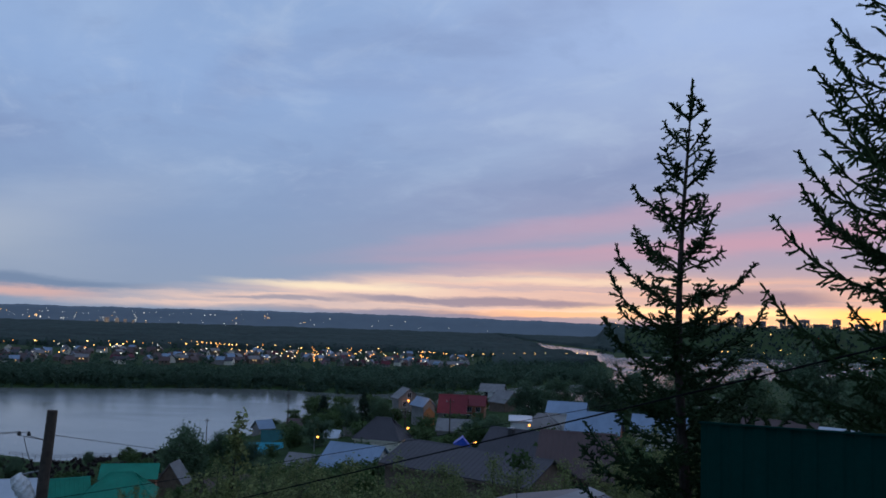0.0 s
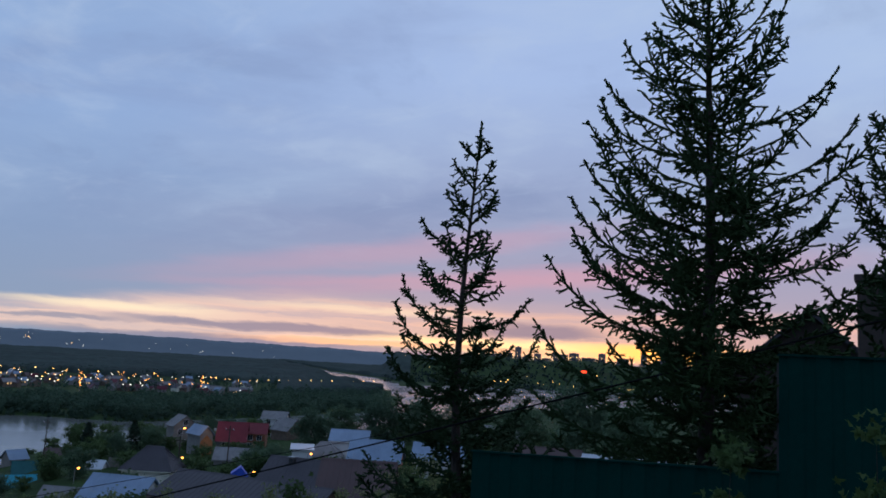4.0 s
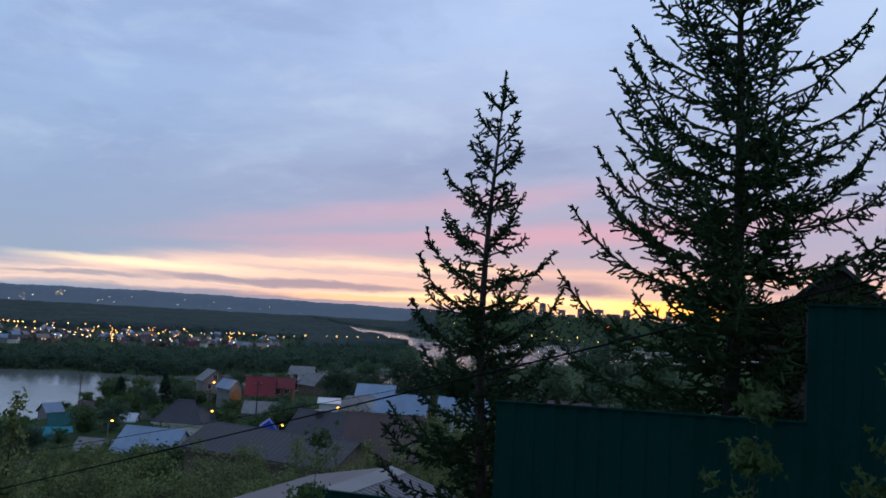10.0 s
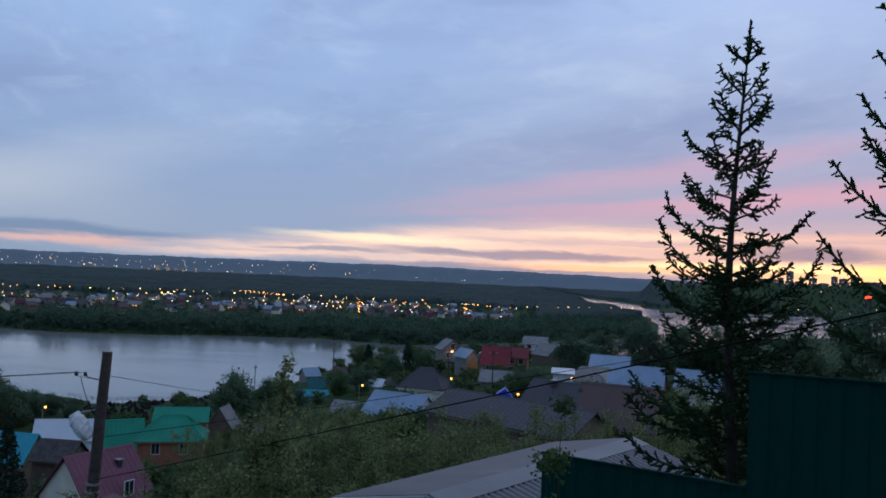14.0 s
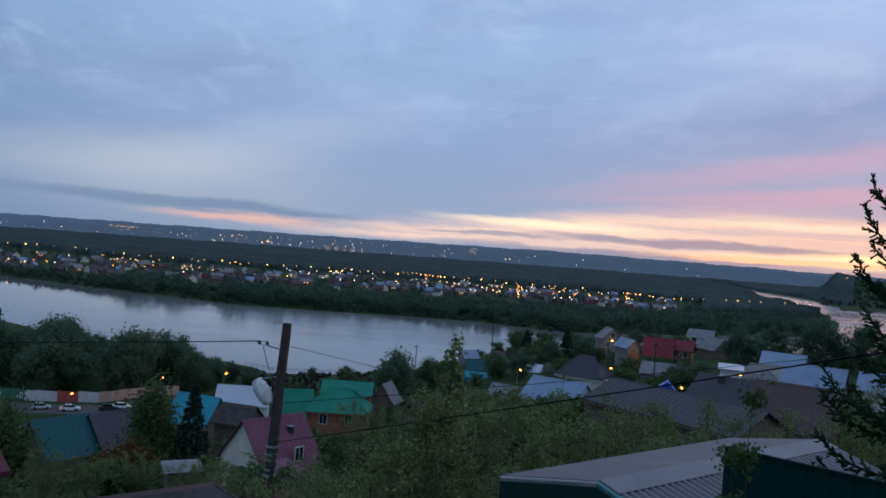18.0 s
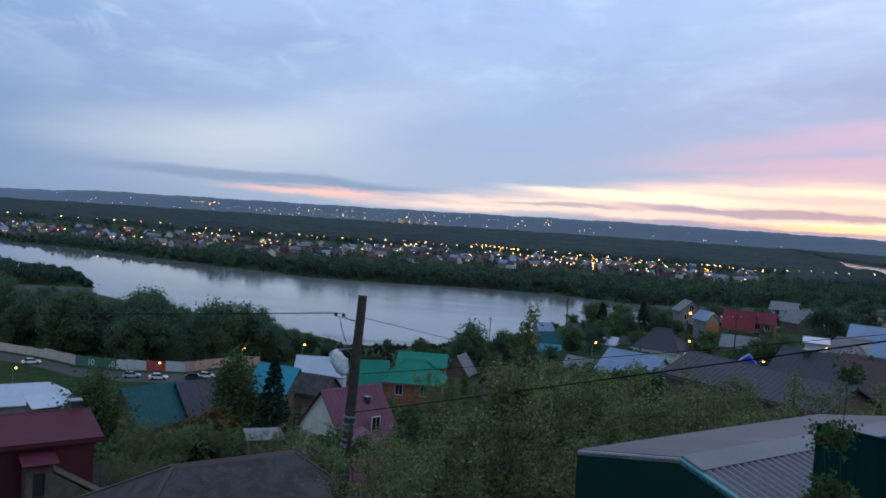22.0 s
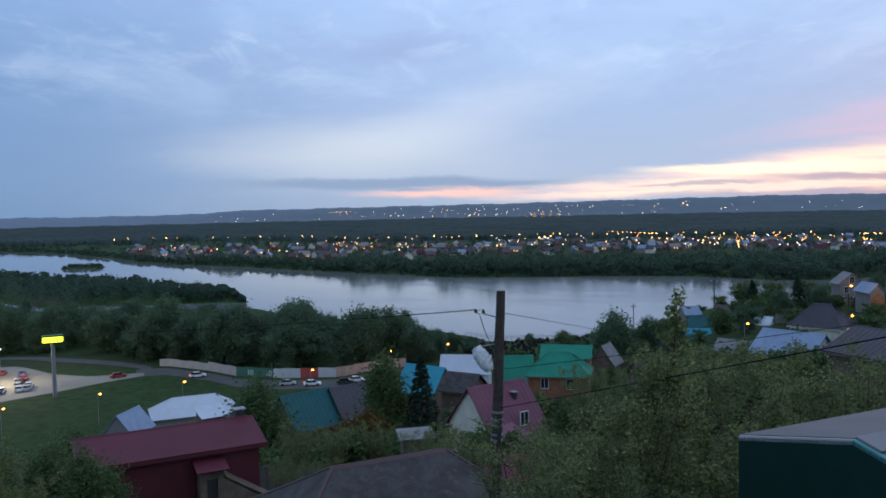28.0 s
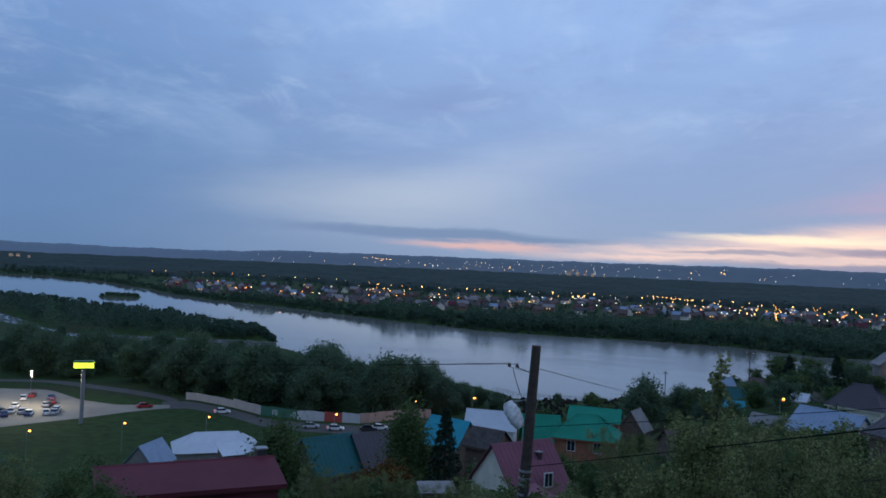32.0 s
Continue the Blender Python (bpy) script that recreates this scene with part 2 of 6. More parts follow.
def water_material():
    m = bpy.data.materials.new("river_water")
    m.use_nodes = True
    k = Net(m.node_tree)
    out, b, co, mp = k.n("ShaderNodeOutputMaterial"), k.n("ShaderNodeBsdfPrincipled"), k.n("ShaderNodeTexCoord"), k.n("ShaderNodeMapping")
    b.inputs["Base Color"].default_value = (0.16, 0.165, 0.16, 1)
    b.inputs["IOR"].default_value = 1.33
    k.put(mp.inputs[0], co.outputs["Object"])
    mp.inputs["Scale"].default_value = (0.35, 1.0, 1.0)
    mp.inputs["Rotation"].default_value = (0, 0, 0.15)
    ripple = k.noise(mp.outputs[0], 0.9, 5.0, 0.6)
    calm = k.noise(mp.outputs[0], 0.013, 3.0, 0.5, 0.6)
    # sheltered and glassy upstream, ruffled in the open reach
    sp = k.n("ShaderNodeSeparateXYZ")
    k.put(sp.inputs[0], co.outputs["Object"])
    open_reach = k.span(sp.outputs[0], -430.0, -170.0)
    k.put(b.inputs["Roughness"], k.math("ADD", k.math("MULTIPLY", k.span(calm, 0.40, 0.62), k.math("ADD", k.math("MULTIPLY", open_reach, 0.10), 0.03)), k.math("ADD", k.math("MULTIPLY", open_reach, 0.06), 0.025)))
    bp = k.n("ShaderNodeBump")
    bp.inputs["Distance"].default_value = 0.10
    k.put(bp.inputs["Strength"], k.math("ADD", k.math("MULTIPLY", open_reach, 0.34), 0.06))
    k.put(bp.inputs["Height"], ripple)
    k.put(b.inputs["Normal"], bp.outputs[0])
    k.put(out.inputs[0], b.outputs[0])
    return m


def ground_material():
    """Rough grass and bare earth."""
    m = bpy.data.materials.new("rough_grass")
    m.use_nodes = True
    k = Net(m.node_tree)
    out, b, co = k.n("ShaderNodeOutputMaterial"), k.n("ShaderNodeBsdfPrincipled"), k.n("ShaderNodeTexCoord")
    p = co.outputs["Object"]
    big, mid, small = k.noise(p, 0.02, 5.0, 0.6, 0.5), k.noise(p, 0.35, 4.0, 0.6), k.noise(p, 6.0, 3.0, 0.6)
    c = k.mix(k.span(mid, 0.3, 0.7), (0.018, 0.038, 0.012, 1), (0.036, 0.070, 0.020, 1))
    c = k.mix(k.math("MULTIPLY", k.span(big, 0.52, 0.70), 0.6), c, (0.055, 0.048, 0.030, 1))
    c = k.mix(k.math("MULTIPLY", small, 0.4), c, (0.020, 0.030, 0.011, 1))
    k.put(b.inputs["Base Color"], c)
    b.inputs["Roughness"].default_value = 0.95
    b.inputs["Specular IOR Level"].default_value = 0.1
    bp = k.n("ShaderNodeBump")
    bp.inputs["Strength"].default_value, bp.inputs["Distance"].default_value = 0.5, 0.3
    k.put(bp.inputs["Height"], mid)
    k.put(b.inputs["Normal"], bp.outputs[0])
    k.put(out.inputs[0], b.outputs[0])
    return m


M_GROUND, M_WATER = ground_material(), water_material()
M_ASPHALT = surface("asphalt", (0.055, 0.053, 0.052), 0.85, 0.25, 0.2, 8.0, 0.3)
M_LEAF = foliage("leaves_broad", (0.100, 0.150, 0.055), 0.45, 0.35)
M_RIVERLEAF = foliage("leaves_riverside", (0.118, 0.180, 0.100), 0.3, 0.4, 0.25)
M_LEAF_NEAR = foliage("leaves_orchard", (0.205, 0.235, 0.092), 0.65, 0.42, 1.1)
M_LEAF_RUST = foliage("leaves_bronze", (0.16, 0.085, 0.022))
M_NEEDLE = foliage("spruce_needles", (0.040, 0.072, 0.026), 0.4, 0.1)
M_NEEDLE_DARK = foliage("fir_needles", (0.032, 0.055, 0.032), 0.4, 0.05)
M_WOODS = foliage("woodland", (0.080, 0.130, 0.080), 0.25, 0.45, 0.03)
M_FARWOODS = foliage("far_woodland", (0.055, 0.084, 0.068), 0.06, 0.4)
M_BARK = surface("bark", (0.045, 0.035, 0.028), 0.9, 0.4, 8.0, 60.0, 0.6)
M_POLE = surface("tarred_pole_wood", (0.050, 0.038, 0.030), 0.85, 0.5, 5.0, 60.0, 0.6)
M_FENCE = surface("green_fence_sheet", (0.0014, 0.034, 0.028), 0.75, 0.15, 0.8, 20.0, 0.03, spec=0.05)
M_GREENWALL = surface("dark_green_sheet", (0.003, 0.028, 0.022), 0.6, 0.15, 0.8, 20.0, 0.03, spec=0.18)
M_ZINC = surface("grey_sheet_roof", (0.108, 0.096, 0.102), 0.6, 0.2, 0.9, 18.0, 0.08, 0.1, (0.17, 0.14, 0.13), spec=0.35)
M_SLATE = surface("weathered_slate", (0.047, 0.043, 0.042), 0.9, 0.45, 1.6, 14.0, 0.7, 0.0, (0.105, 0.088, 0.070))
M_CONCRETE = surface("concrete", (0.33, 0.31, 0.29), 0.9, 0.2, 0.5, 10.0, 0.3)
M_BRICK = surface("brick_red", (0.26, 0.105, 0.060), 0.9, 0.25, 1.0, 16.0, 0.4)
M_WOOD = surface("old_boards", (0.13, 0.095, 0.070), 0.85, 0.35, 1.5, 22.0, 0.4)
M_WHITE = surface("white_paint", (0.60, 0.60, 0.60), 0.6, 0.08, 1.0, 14.0, 0.1)
M_CREAM = surface("cream_render", (0.62, 0.58, 0.48), 0.85, 0.12, 0.8, 12.0, 0.2)
M_GLASS = surface("window_glass", (0.02, 0.024, 0.03), 0.08, 0.1, 1.0, 8.0, 0.0)
M_DARK = surface("dark_metal", (0.030, 0.030, 0.032), 0.6, 0.2, 2.0, 20.0, 0.1)
M_STEEL = surface("galvanised_steel", (0.30, 0.31, 0.33), 0.5, 0.15, 2.0, 20.0, 0.1, 0.6)
M_SODIUM = glowing("sodium_light", (1.0, 0.36, 0.060), 6.5)
M_AMBER = glowing("amber_light", (1.0, 0.50, 0.13), 6.5)
M_PALE = glowing("white_light", (1.0, 0.93, 0.78), 2.2)
M_REDGLOW = glowing("red_sign_light", (1.0, 0.06, 0.02), 3.0)
M_SIGN = glowing("yellow_sign_light", (0.75, 0.95, 0.05), 2.2)

# ---- the lie of the land ----
def curve(table):
    xs, ys = zip(*table)
    return lambda a: np.interp(a, xs, ys)


# distances from the viewpoint, by bearing (degrees to the left of +y)
near_bank = curve([(-180, 1400), (-60, 1400), (-30, 1150), (-20, 820), (-15, 600), (-10, 480), (-5, 400), (0, 350), (5, 325), (12, 304), (24, 300), (30, 335), (35, 372), (39, 400), (41, 430), (48, 440), (54, 470), (58, 555), (66, 640), (90, 760), (180, 760)])
isle_near = curve([(41, 470), (42, 474), (48, 486), (54, 505), (56, 545), (58.5, 665), (66, 790), (90, 1000)])
isle_far = curve([(41, 475), (41.6, 505), (43, 560), (45.5, 590), (48, 670), (51.5, 715), (56, 830), (58.5, 865), (66, 1000), (90, 1300)])
far_bank = curve([(-180, 2300), (-40, 2300), (-26, 1900), (-15, 1600), (-13.5, 1500), (-13, 800), (-11, 742), (-8.5, 715), (-5, 640), (2.5, 575), (5, 566), (10, 592), (16, 595), (21, 588), (27, 600), (29, 622), (33, 660), (37, 715), (41, 790), (46, 880), (48.5, 985), (51, 1150), (53, 1285), (56, 1440), (58.5, 1510), (66, 1800), (90, 2400), (180, 2400)])
bend_near = curve([(-13.2, 1000), (-12.5, 1250), (-10.5, 1480), (-8.5, 1760), (-6.1, 3200), (-5.4, 3500), (-5, 9000)])
bend_far = curve([(-13.2, 1700), (-12, 1940), (-8.5, 2440), (-5.6, 3760), (-5, 3900)])
ridge_rise = curve([(-180, 0.3), (-60, 0.3), (-12, 0.36), (-8, 0.43), (5, 0.54), (20, 0.41), (36, 0.32), (42, 0.28), (44, 0.10), (50, 0.05), (60, 0.12), (180, 0.2)])

STEPS = [0, 4, 10, 20, 50, 70, 100, 130, 160, 200, 260, 300]
SLOPES = [
    (-180, [48.3, 48.6, 49, 50, 53, 55, 58, 60, 62, 64, 66, 66]),
    (-75, [48.3, 48.0, 47.2, 46.0, 43, 42, 40, 39, 38, 36, 33, 30]),
    (-25, [48.3, 47.0, 45.2, 43.5, 39, 37, 36, 35, 33, 30, 25, 20]),
    (-10, [48.3, 46.6, 43.8, 41.5, 37, 35, 33.5, 32.3, 31.6, 31, 23, 15]),
    (5, [48.3, 46.3, 42.7, 40.3, 36, 33.5, 31, 29.5, 29, 28.4, 15, 6]),
    (24, [48.3, 46.3, 42.5, 39.5, 32, 28, 23, 18, 13, 8, 5, 2.5]),
    (45, [48.3, 46.5, 42.5, 39.5, 33.5, 26, 15, 8, 5.2, 5, 4.5, 4]),
    (75, [48.3, 46.8, 43.5, 41, 35, 29, 18, 9, 5.5, 5, 4.5, 4]),
    (180, [48.3, 48.6, 49, 50, 53, 55, 58, 60, 62, 64, 66, 66]),
]


# the islet: its middle, and its long axis as a direction
ISLET = (-694.6, 553.7, 0.623, 0.782)


def smooth(v, lo, hi):
    s = np.clip((v - lo) / (hi - lo), 0, 1)
    return s * s * (3 - 2 * s)


def land(x, y):
    """The ground's height at places (arrays or numbers)."""
    x, y = np.asarray(x, float), np.asarray(y, float)
    d, a = np.hypot(x, y), np.degrees(np.arctan2(-x, y))
    rows = np.array([np.interp(d, STEPS, z) for _, z in SLOPES])
    marks = [b for b, _ in SLOPES]
    k = np.clip(np.searchsorted(marks, a) - 1, 0, len(marks) - 2)
    lo, hi = np.take(marks, k), np.take(marks, k + 1)
    f = (a - lo) / (hi - lo)
    f = f * f * (3 - 2 * f)
    near = np.take_along_axis(rows, k[None], 0)[0] * (1 - f) + np.take_along_axis(rows, k[None] + 1, 0)[0] * f
    near = np.where(d > 300, np.maximum(near - (d - 300) * 0.06, 3.0), near)
    # rise of the land over the water: positive on land
    shore = near_bank(a) - d
    inland = np.maximum(shore, d - far_bank(a))
    isle = np.where(a > 41, np.minimum(d - isle_near(a), isle_far(a) - d), -99.0)
    inland = np.maximum(inland, isle)
    bend = np.where((a < -5.2) & (a > -13.2), np.minimum(d - bend_near(a), bend_far(a) - d), -99.0)
    inland = np.where(bend > 0, -bend, inland)
    flat = 2.2 + 0.8 * np.sin(x * 0.011) * np.sin(y * 0.013)
    away = d > near_bank(a)
    z = np.where(away, flat, near)
    z = z * smooth(inland, 0, np.where(away, 14, 9)) - 1.8 * (1 - smooth(inland, -12, 4))
    # the high western shore
    west = smooth(-a, 11.9, 13.0) * smooth(d, 1850, 2300) * (1 - smooth(-a, 100, 150))
    # a low islet out in the stream
    u, v = (x - ISLET[0]) * ISLET[2] + (y - ISLET[1]) * ISLET[3], (y - ISLET[1]) * ISLET[2] - (x - ISLET[0]) * ISLET[3]
    z = z + 3.4 * np.exp(-((u / 22.9) ** 4) - (v / 26.0) ** 4)
    return z + west * (56 + 4 * np.sin(a * 0.9) + 11 * smooth(-a, 16.5, 20.5))


def mesh_of(name, verts, faces, material, even=False):
    me = bpy.data.meshes.new(name)
    me.from_pydata(verts, [], faces)
    me.materials.append(material)
    if even:
        me.shade_smooth()
    return me


def polar_sheet(name, bearings, rings, height, material, cx=0.0, cy=0.0):
    a, r = np.meshgrid(np.radians(bearings), rings, indexing="ij")
    x, y = cx - np.sin(a) * r, cy + np.cos(a) * r
    z = height(x, y)
    n = len(rings)
    v = np.stack([x, y, z], -1).reshape(-1, 3)
    i = (np.arange(len(bearings) - 1)[:, None] * n + np.arange(n - 1)[None]).ravel()
    return mesh_of(name, v.tolist(), np.stack([i, i + n, i + n + 1, i + 1], -1).tolist(), material, True)


bearings = np.concatenate([np.arange(-180, -66, 6.0), np.arange(-66, 80, 0.5), np.arange(80, 181, 5.0)])
rings = np.concatenate([[0.0], np.geomspace(0.8, 300, 130), np.geomspace(303, 4950, 260)])
ground = tagged(new("ground", polar_sheet("ground", bearings, rings, land, M_GROUND, 0.31, -1.13)), "rough grassy hillside running down to a flat flood plain", "ground", kind="structure")
water = tagged(new("water", polar_sheet("water", np.arange(-180, 181, 10.0), np.array([0, 120, 600, 1500, 4950.0]), lambda x, y: np.zeros_like(x), M_WATER)), "wide calm river reflecting the grey evening sky", "river", kind="structure")


def ridge(x, y):
    d, a = np.hypot(x, y), np.degrees(np.arctan2(-x, y))
    top = EYE + np.tan(np.radians(ridge_rise(a))) * 4750 + 1.6 * np.sin(a * 1.3) + 1.3 * np.sin(a * 3.7) + 0.8 * np.sin(a * 11.3) + 0.7 * np.sin(a * 27.1)
    return 1.0 + smooth(d, 4250, 4750) * (top - 1.0)


def far_material():
    """The far wooded ridge; miles of blue evening haze are put into its emission."""
    m = bpy.data.materials.new("far_ridge")
    m.use_nodes = True
    k = Net(m.node_tree)
    out, b, co = k.n("ShaderNodeOutputMaterial"), k.n("ShaderNodeBsdfPrincipled"), k.n("ShaderNodeTexCoord")
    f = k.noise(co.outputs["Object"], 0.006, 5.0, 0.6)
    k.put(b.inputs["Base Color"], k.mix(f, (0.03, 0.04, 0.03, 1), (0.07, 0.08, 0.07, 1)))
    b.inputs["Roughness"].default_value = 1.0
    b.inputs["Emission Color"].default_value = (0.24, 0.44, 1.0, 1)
    # stronger haze glow, so paler, towards the north
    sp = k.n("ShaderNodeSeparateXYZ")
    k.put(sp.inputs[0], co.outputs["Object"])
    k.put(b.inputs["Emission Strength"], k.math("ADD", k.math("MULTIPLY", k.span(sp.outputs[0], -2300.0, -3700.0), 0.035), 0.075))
    m.cycles.emission_sampling = "NONE"
    k.put(out.inputs[0], b.outputs[0])
    return m


backdrop = tagged(new("backdrop", polar_sheet("backdrop", np.arange(-70, 81, 0.1), np.array([4200, 4300, 4400, 4500, 4600, 4700, 4750.0]), ridge, far_material())), "far wooded ridge, its blue haze put in as glow", "hills", kind="structure")


def spot(bearing, d):
    a = math.radians(bearing)
    x, y = -math.sin(a) * d, math.cos(a) * d
    return x, y, float(land(x, y))


# ---- building blocks ----
def box(bm, x0, x1, y0, y1, z0, z1, bevel=0.0):
    made = bmesh.ops.create_cube(bm, size=1.0, matrix=Matrix.LocRotScale(((x0 + x1) / 2, (y0 + y1) / 2, (z0 + z1) / 2), None, (x1 - x0, y1 - y0, z1 - z0)))
    if bevel:
        edges = list({e for v in made["verts"] for e in v.link_edges})
        bmesh.ops.bevel(bm, geom=edges, offset=bevel, segments=1, affect="EDGES")
    return made["verts"]


def prism(bm, outline, depth, m=Matrix()):
    """An outline in x and z, drawn out along y from 0 to depth."""
    a = [bm.verts.new(m @ Vector((x, 0, z))) for x, z in outline]
    b = [bm.verts.new(m @ Vector((x, depth, z))) for x, z in outline]
    bm.faces.new(a), bm.faces.new(b[::-1])
    for i in range(len(a)):
        j = (i + 1) % len(a)
        bm.faces.new((a[j], a[i], b[i], b[j]))


def rod(bm, p, q, r0, r1, sides=8):
    p, q = Vector(p), Vector(q)
    d = q - p
    turn = d.to_track_quat("Z", "Y").to_matrix().to_4x4()
    bmesh.ops.create_cone(bm, cap_ends=True, segments=sides, radius1=r0, radius2=r1, depth=d.length, matrix=Matrix.Translation((p + q) / 2) @ turn)


def part(name, bm, material, parent, label="", at=None):
    me = bpy.data.meshes.new(name)
    bmesh.ops.recalc_face_normals(bm, faces=bm.faces)
    bm.to_mesh(me)
    bm.free()
    me.materials.append(material)
    ob = new(name, me)
    ob.parent = parent
    if at is not None:
        ob.matrix_basis = at
    if label:
        tagged(ob, label)
    return ob


def thing(name, m, label, category, group="", kind=""):
    ob = new(name)
    ob.empty_display_size = 0.2
    ob.matrix_basis = m
    return tagged(ob, label, category, group, kind)

# ---- houses on the slope ----
ROOFS = {
    "maroon": surface("maroon_sheet", (0.098, 0.019, 0.031), 0.62, 0.16, 0.6, 14.0, 0.06, 0.0, (0.085, 0.022, 0.03), spec=0.22),
    "plum": surface("plum_sheet", (0.155, 0.056, 0.082), 0.62, 0.16, 0.6, 14.0, 0.06, spec=0.22),
    "red": surface("red_sheet", (0.155, 0.024, 0.034), 0.62, 0.16, 0.6, 14.0, 0.06, spec=0.22),
    "teal": surface("teal_sheet", (0.012, 0.085, 0.090), 0.62, 0.16, 0.6, 14.0, 0.06, spec=0.22),
    "turquoise": surface("turquoise_sheet", (0.02, 0.24, 0.31), 0.62, 0.16, 0.6, 14.0, 0.06, spec=0.22),
    "green": surface("green_sheet", (0.008, 0.19, 0.125), 0.62, 0.16, 0.6, 14.0, 0.06, spec=0.22),
    "dark": surface("dark_sheet", (0.036, 0.032, 0.042), 0.6, 0.2, 0.6, 14.0, 0.1),
    "brown": surface("brown_sheet", (0.060, 0.030, 0.030), 0.6, 0.2, 0.6, 14.0, 0.1),
    "grey": surface("grey_slate", (0.17, 0.165, 0.17), 0.8, 0.25, 0.8, 12.0, 0.3, 0.0, (0.24, 0.22, 0.20)),
    "white": surface("pale_sheet", (0.44, 0.48, 0.54), 0.5, 0.08, 0.5, 12.0, 0.05),
    "paleblue": surface("pale_blue_sheet", (0.19, 0.26, 0.36), 0.6, 0.16, 0.5, 12.0, 0.05, 0.1, (0.24, 0.27, 0.31), spec=0.3),
    "slate": M_SLATE,
}
WALLS = {
    "red": surface("red_siding", (0.085, 0.010, 0.018), 0.6, 0.15, 0.8, 12.0, 0.1),
    "wood": M_WOOD,
    "cream": M_CREAM,
    "white": M_WHITE,
    "brick": M_BRICK,
    "sooty": surface("dark_brown_brick", (0.055, 0.040, 0.034), 0.9, 0.3, 1.2, 16.0, 0.4),
    "grey": surface("grey_render", (0.20, 0.19, 0.18), 0.9, 0.2, 0.8, 12.0, 0.2),
    # orange of the sodium light is put into this wall's colour
    "orange": surface("lamp_orange_wall", (0.30, 0.13, 0.05), 0.8, 0.2, 0.8, 12.0, 0.2),
    "teal": surface("teal_boards", (0.03, 0.15, 0.17), 0.8, 0.2, 0.8, 12.0, 0.2),
}


def roof_slab(a, b, c, d, thick=0.09, ribs=0.0, rib_h=0.028):
    """A roof face by its corners (eave, eave, ridge, ridge), with thickness, and seams up the slope at every `ribs` metres."""
    bm = bmesh.new()
    a, b, c, d = (Vector(p) for p in (a, b, c, d))
    up = (b - a).cross(d - a).normalized()
    if up.z < 0:
        up = -up
    marks = [(0.0, 0.0), (1.0, 0.0)]
    if ribs:
        n, w = max(2, int((b - a).length / ribs)), 0.035 / (b - a).length
        marks = [(0.0, 0.0)]
        for i in range(n):
            f = (i + 0.5) / n
            marks += [(f - w, 0.0), (f, rib_h), (f + w, 0.0)]
        marks.append((1.0, 0.0))
    rows = []
    for f, h in marks:
        p, q = a.lerp(b, f), d.lerp(c, f)
        rows.append([bm.verts.new(p), bm.verts.new(q), bm.verts.new(q + up * (thick + h)), bm.verts.new(p + up * (thick + h))])
    for u, v in zip(rows, rows[1:]):
        for i in range(4):
            j = (i + 1) % 4
            bm.faces.new((u[i], v[i], v[j], u[j]))
    bm.faces.new(rows[0]), bm.faces.new(rows[-1][::-1])
    return bm


def window(parent, m, w=0.9, h=1.2, lit=None):
    """A window set into a wall; m: its centre on the wall's face, y pointing out."""
    bm = bmesh.new()
    for x0, x1, z0, z1 in ((-w / 2 - 0.06, w / 2 + 0.06, h / 2, h / 2 + 0.07), (-w / 2 - 0.06, w / 2 + 0.06, -h / 2 - 0.07, -h / 2), (-w / 2 - 0.06, -w / 2, -h / 2, h / 2), (w / 2, w / 2 + 0.06, -h / 2, h / 2), (-0.02, 0.02, -h / 2, h / 2)):
        box(bm, x0, x1, -0.02, 0.06, z0, z1)
    frame_ob = part("window", bm, M_WHITE, parent, "white-framed window", m)
    bm = bmesh.new()
    box(bm, -w / 2, w / 2, -0.01, 0.03, -h / 2, h / 2)
    part("pane", bm, lit or M_GLASS, frame_ob)


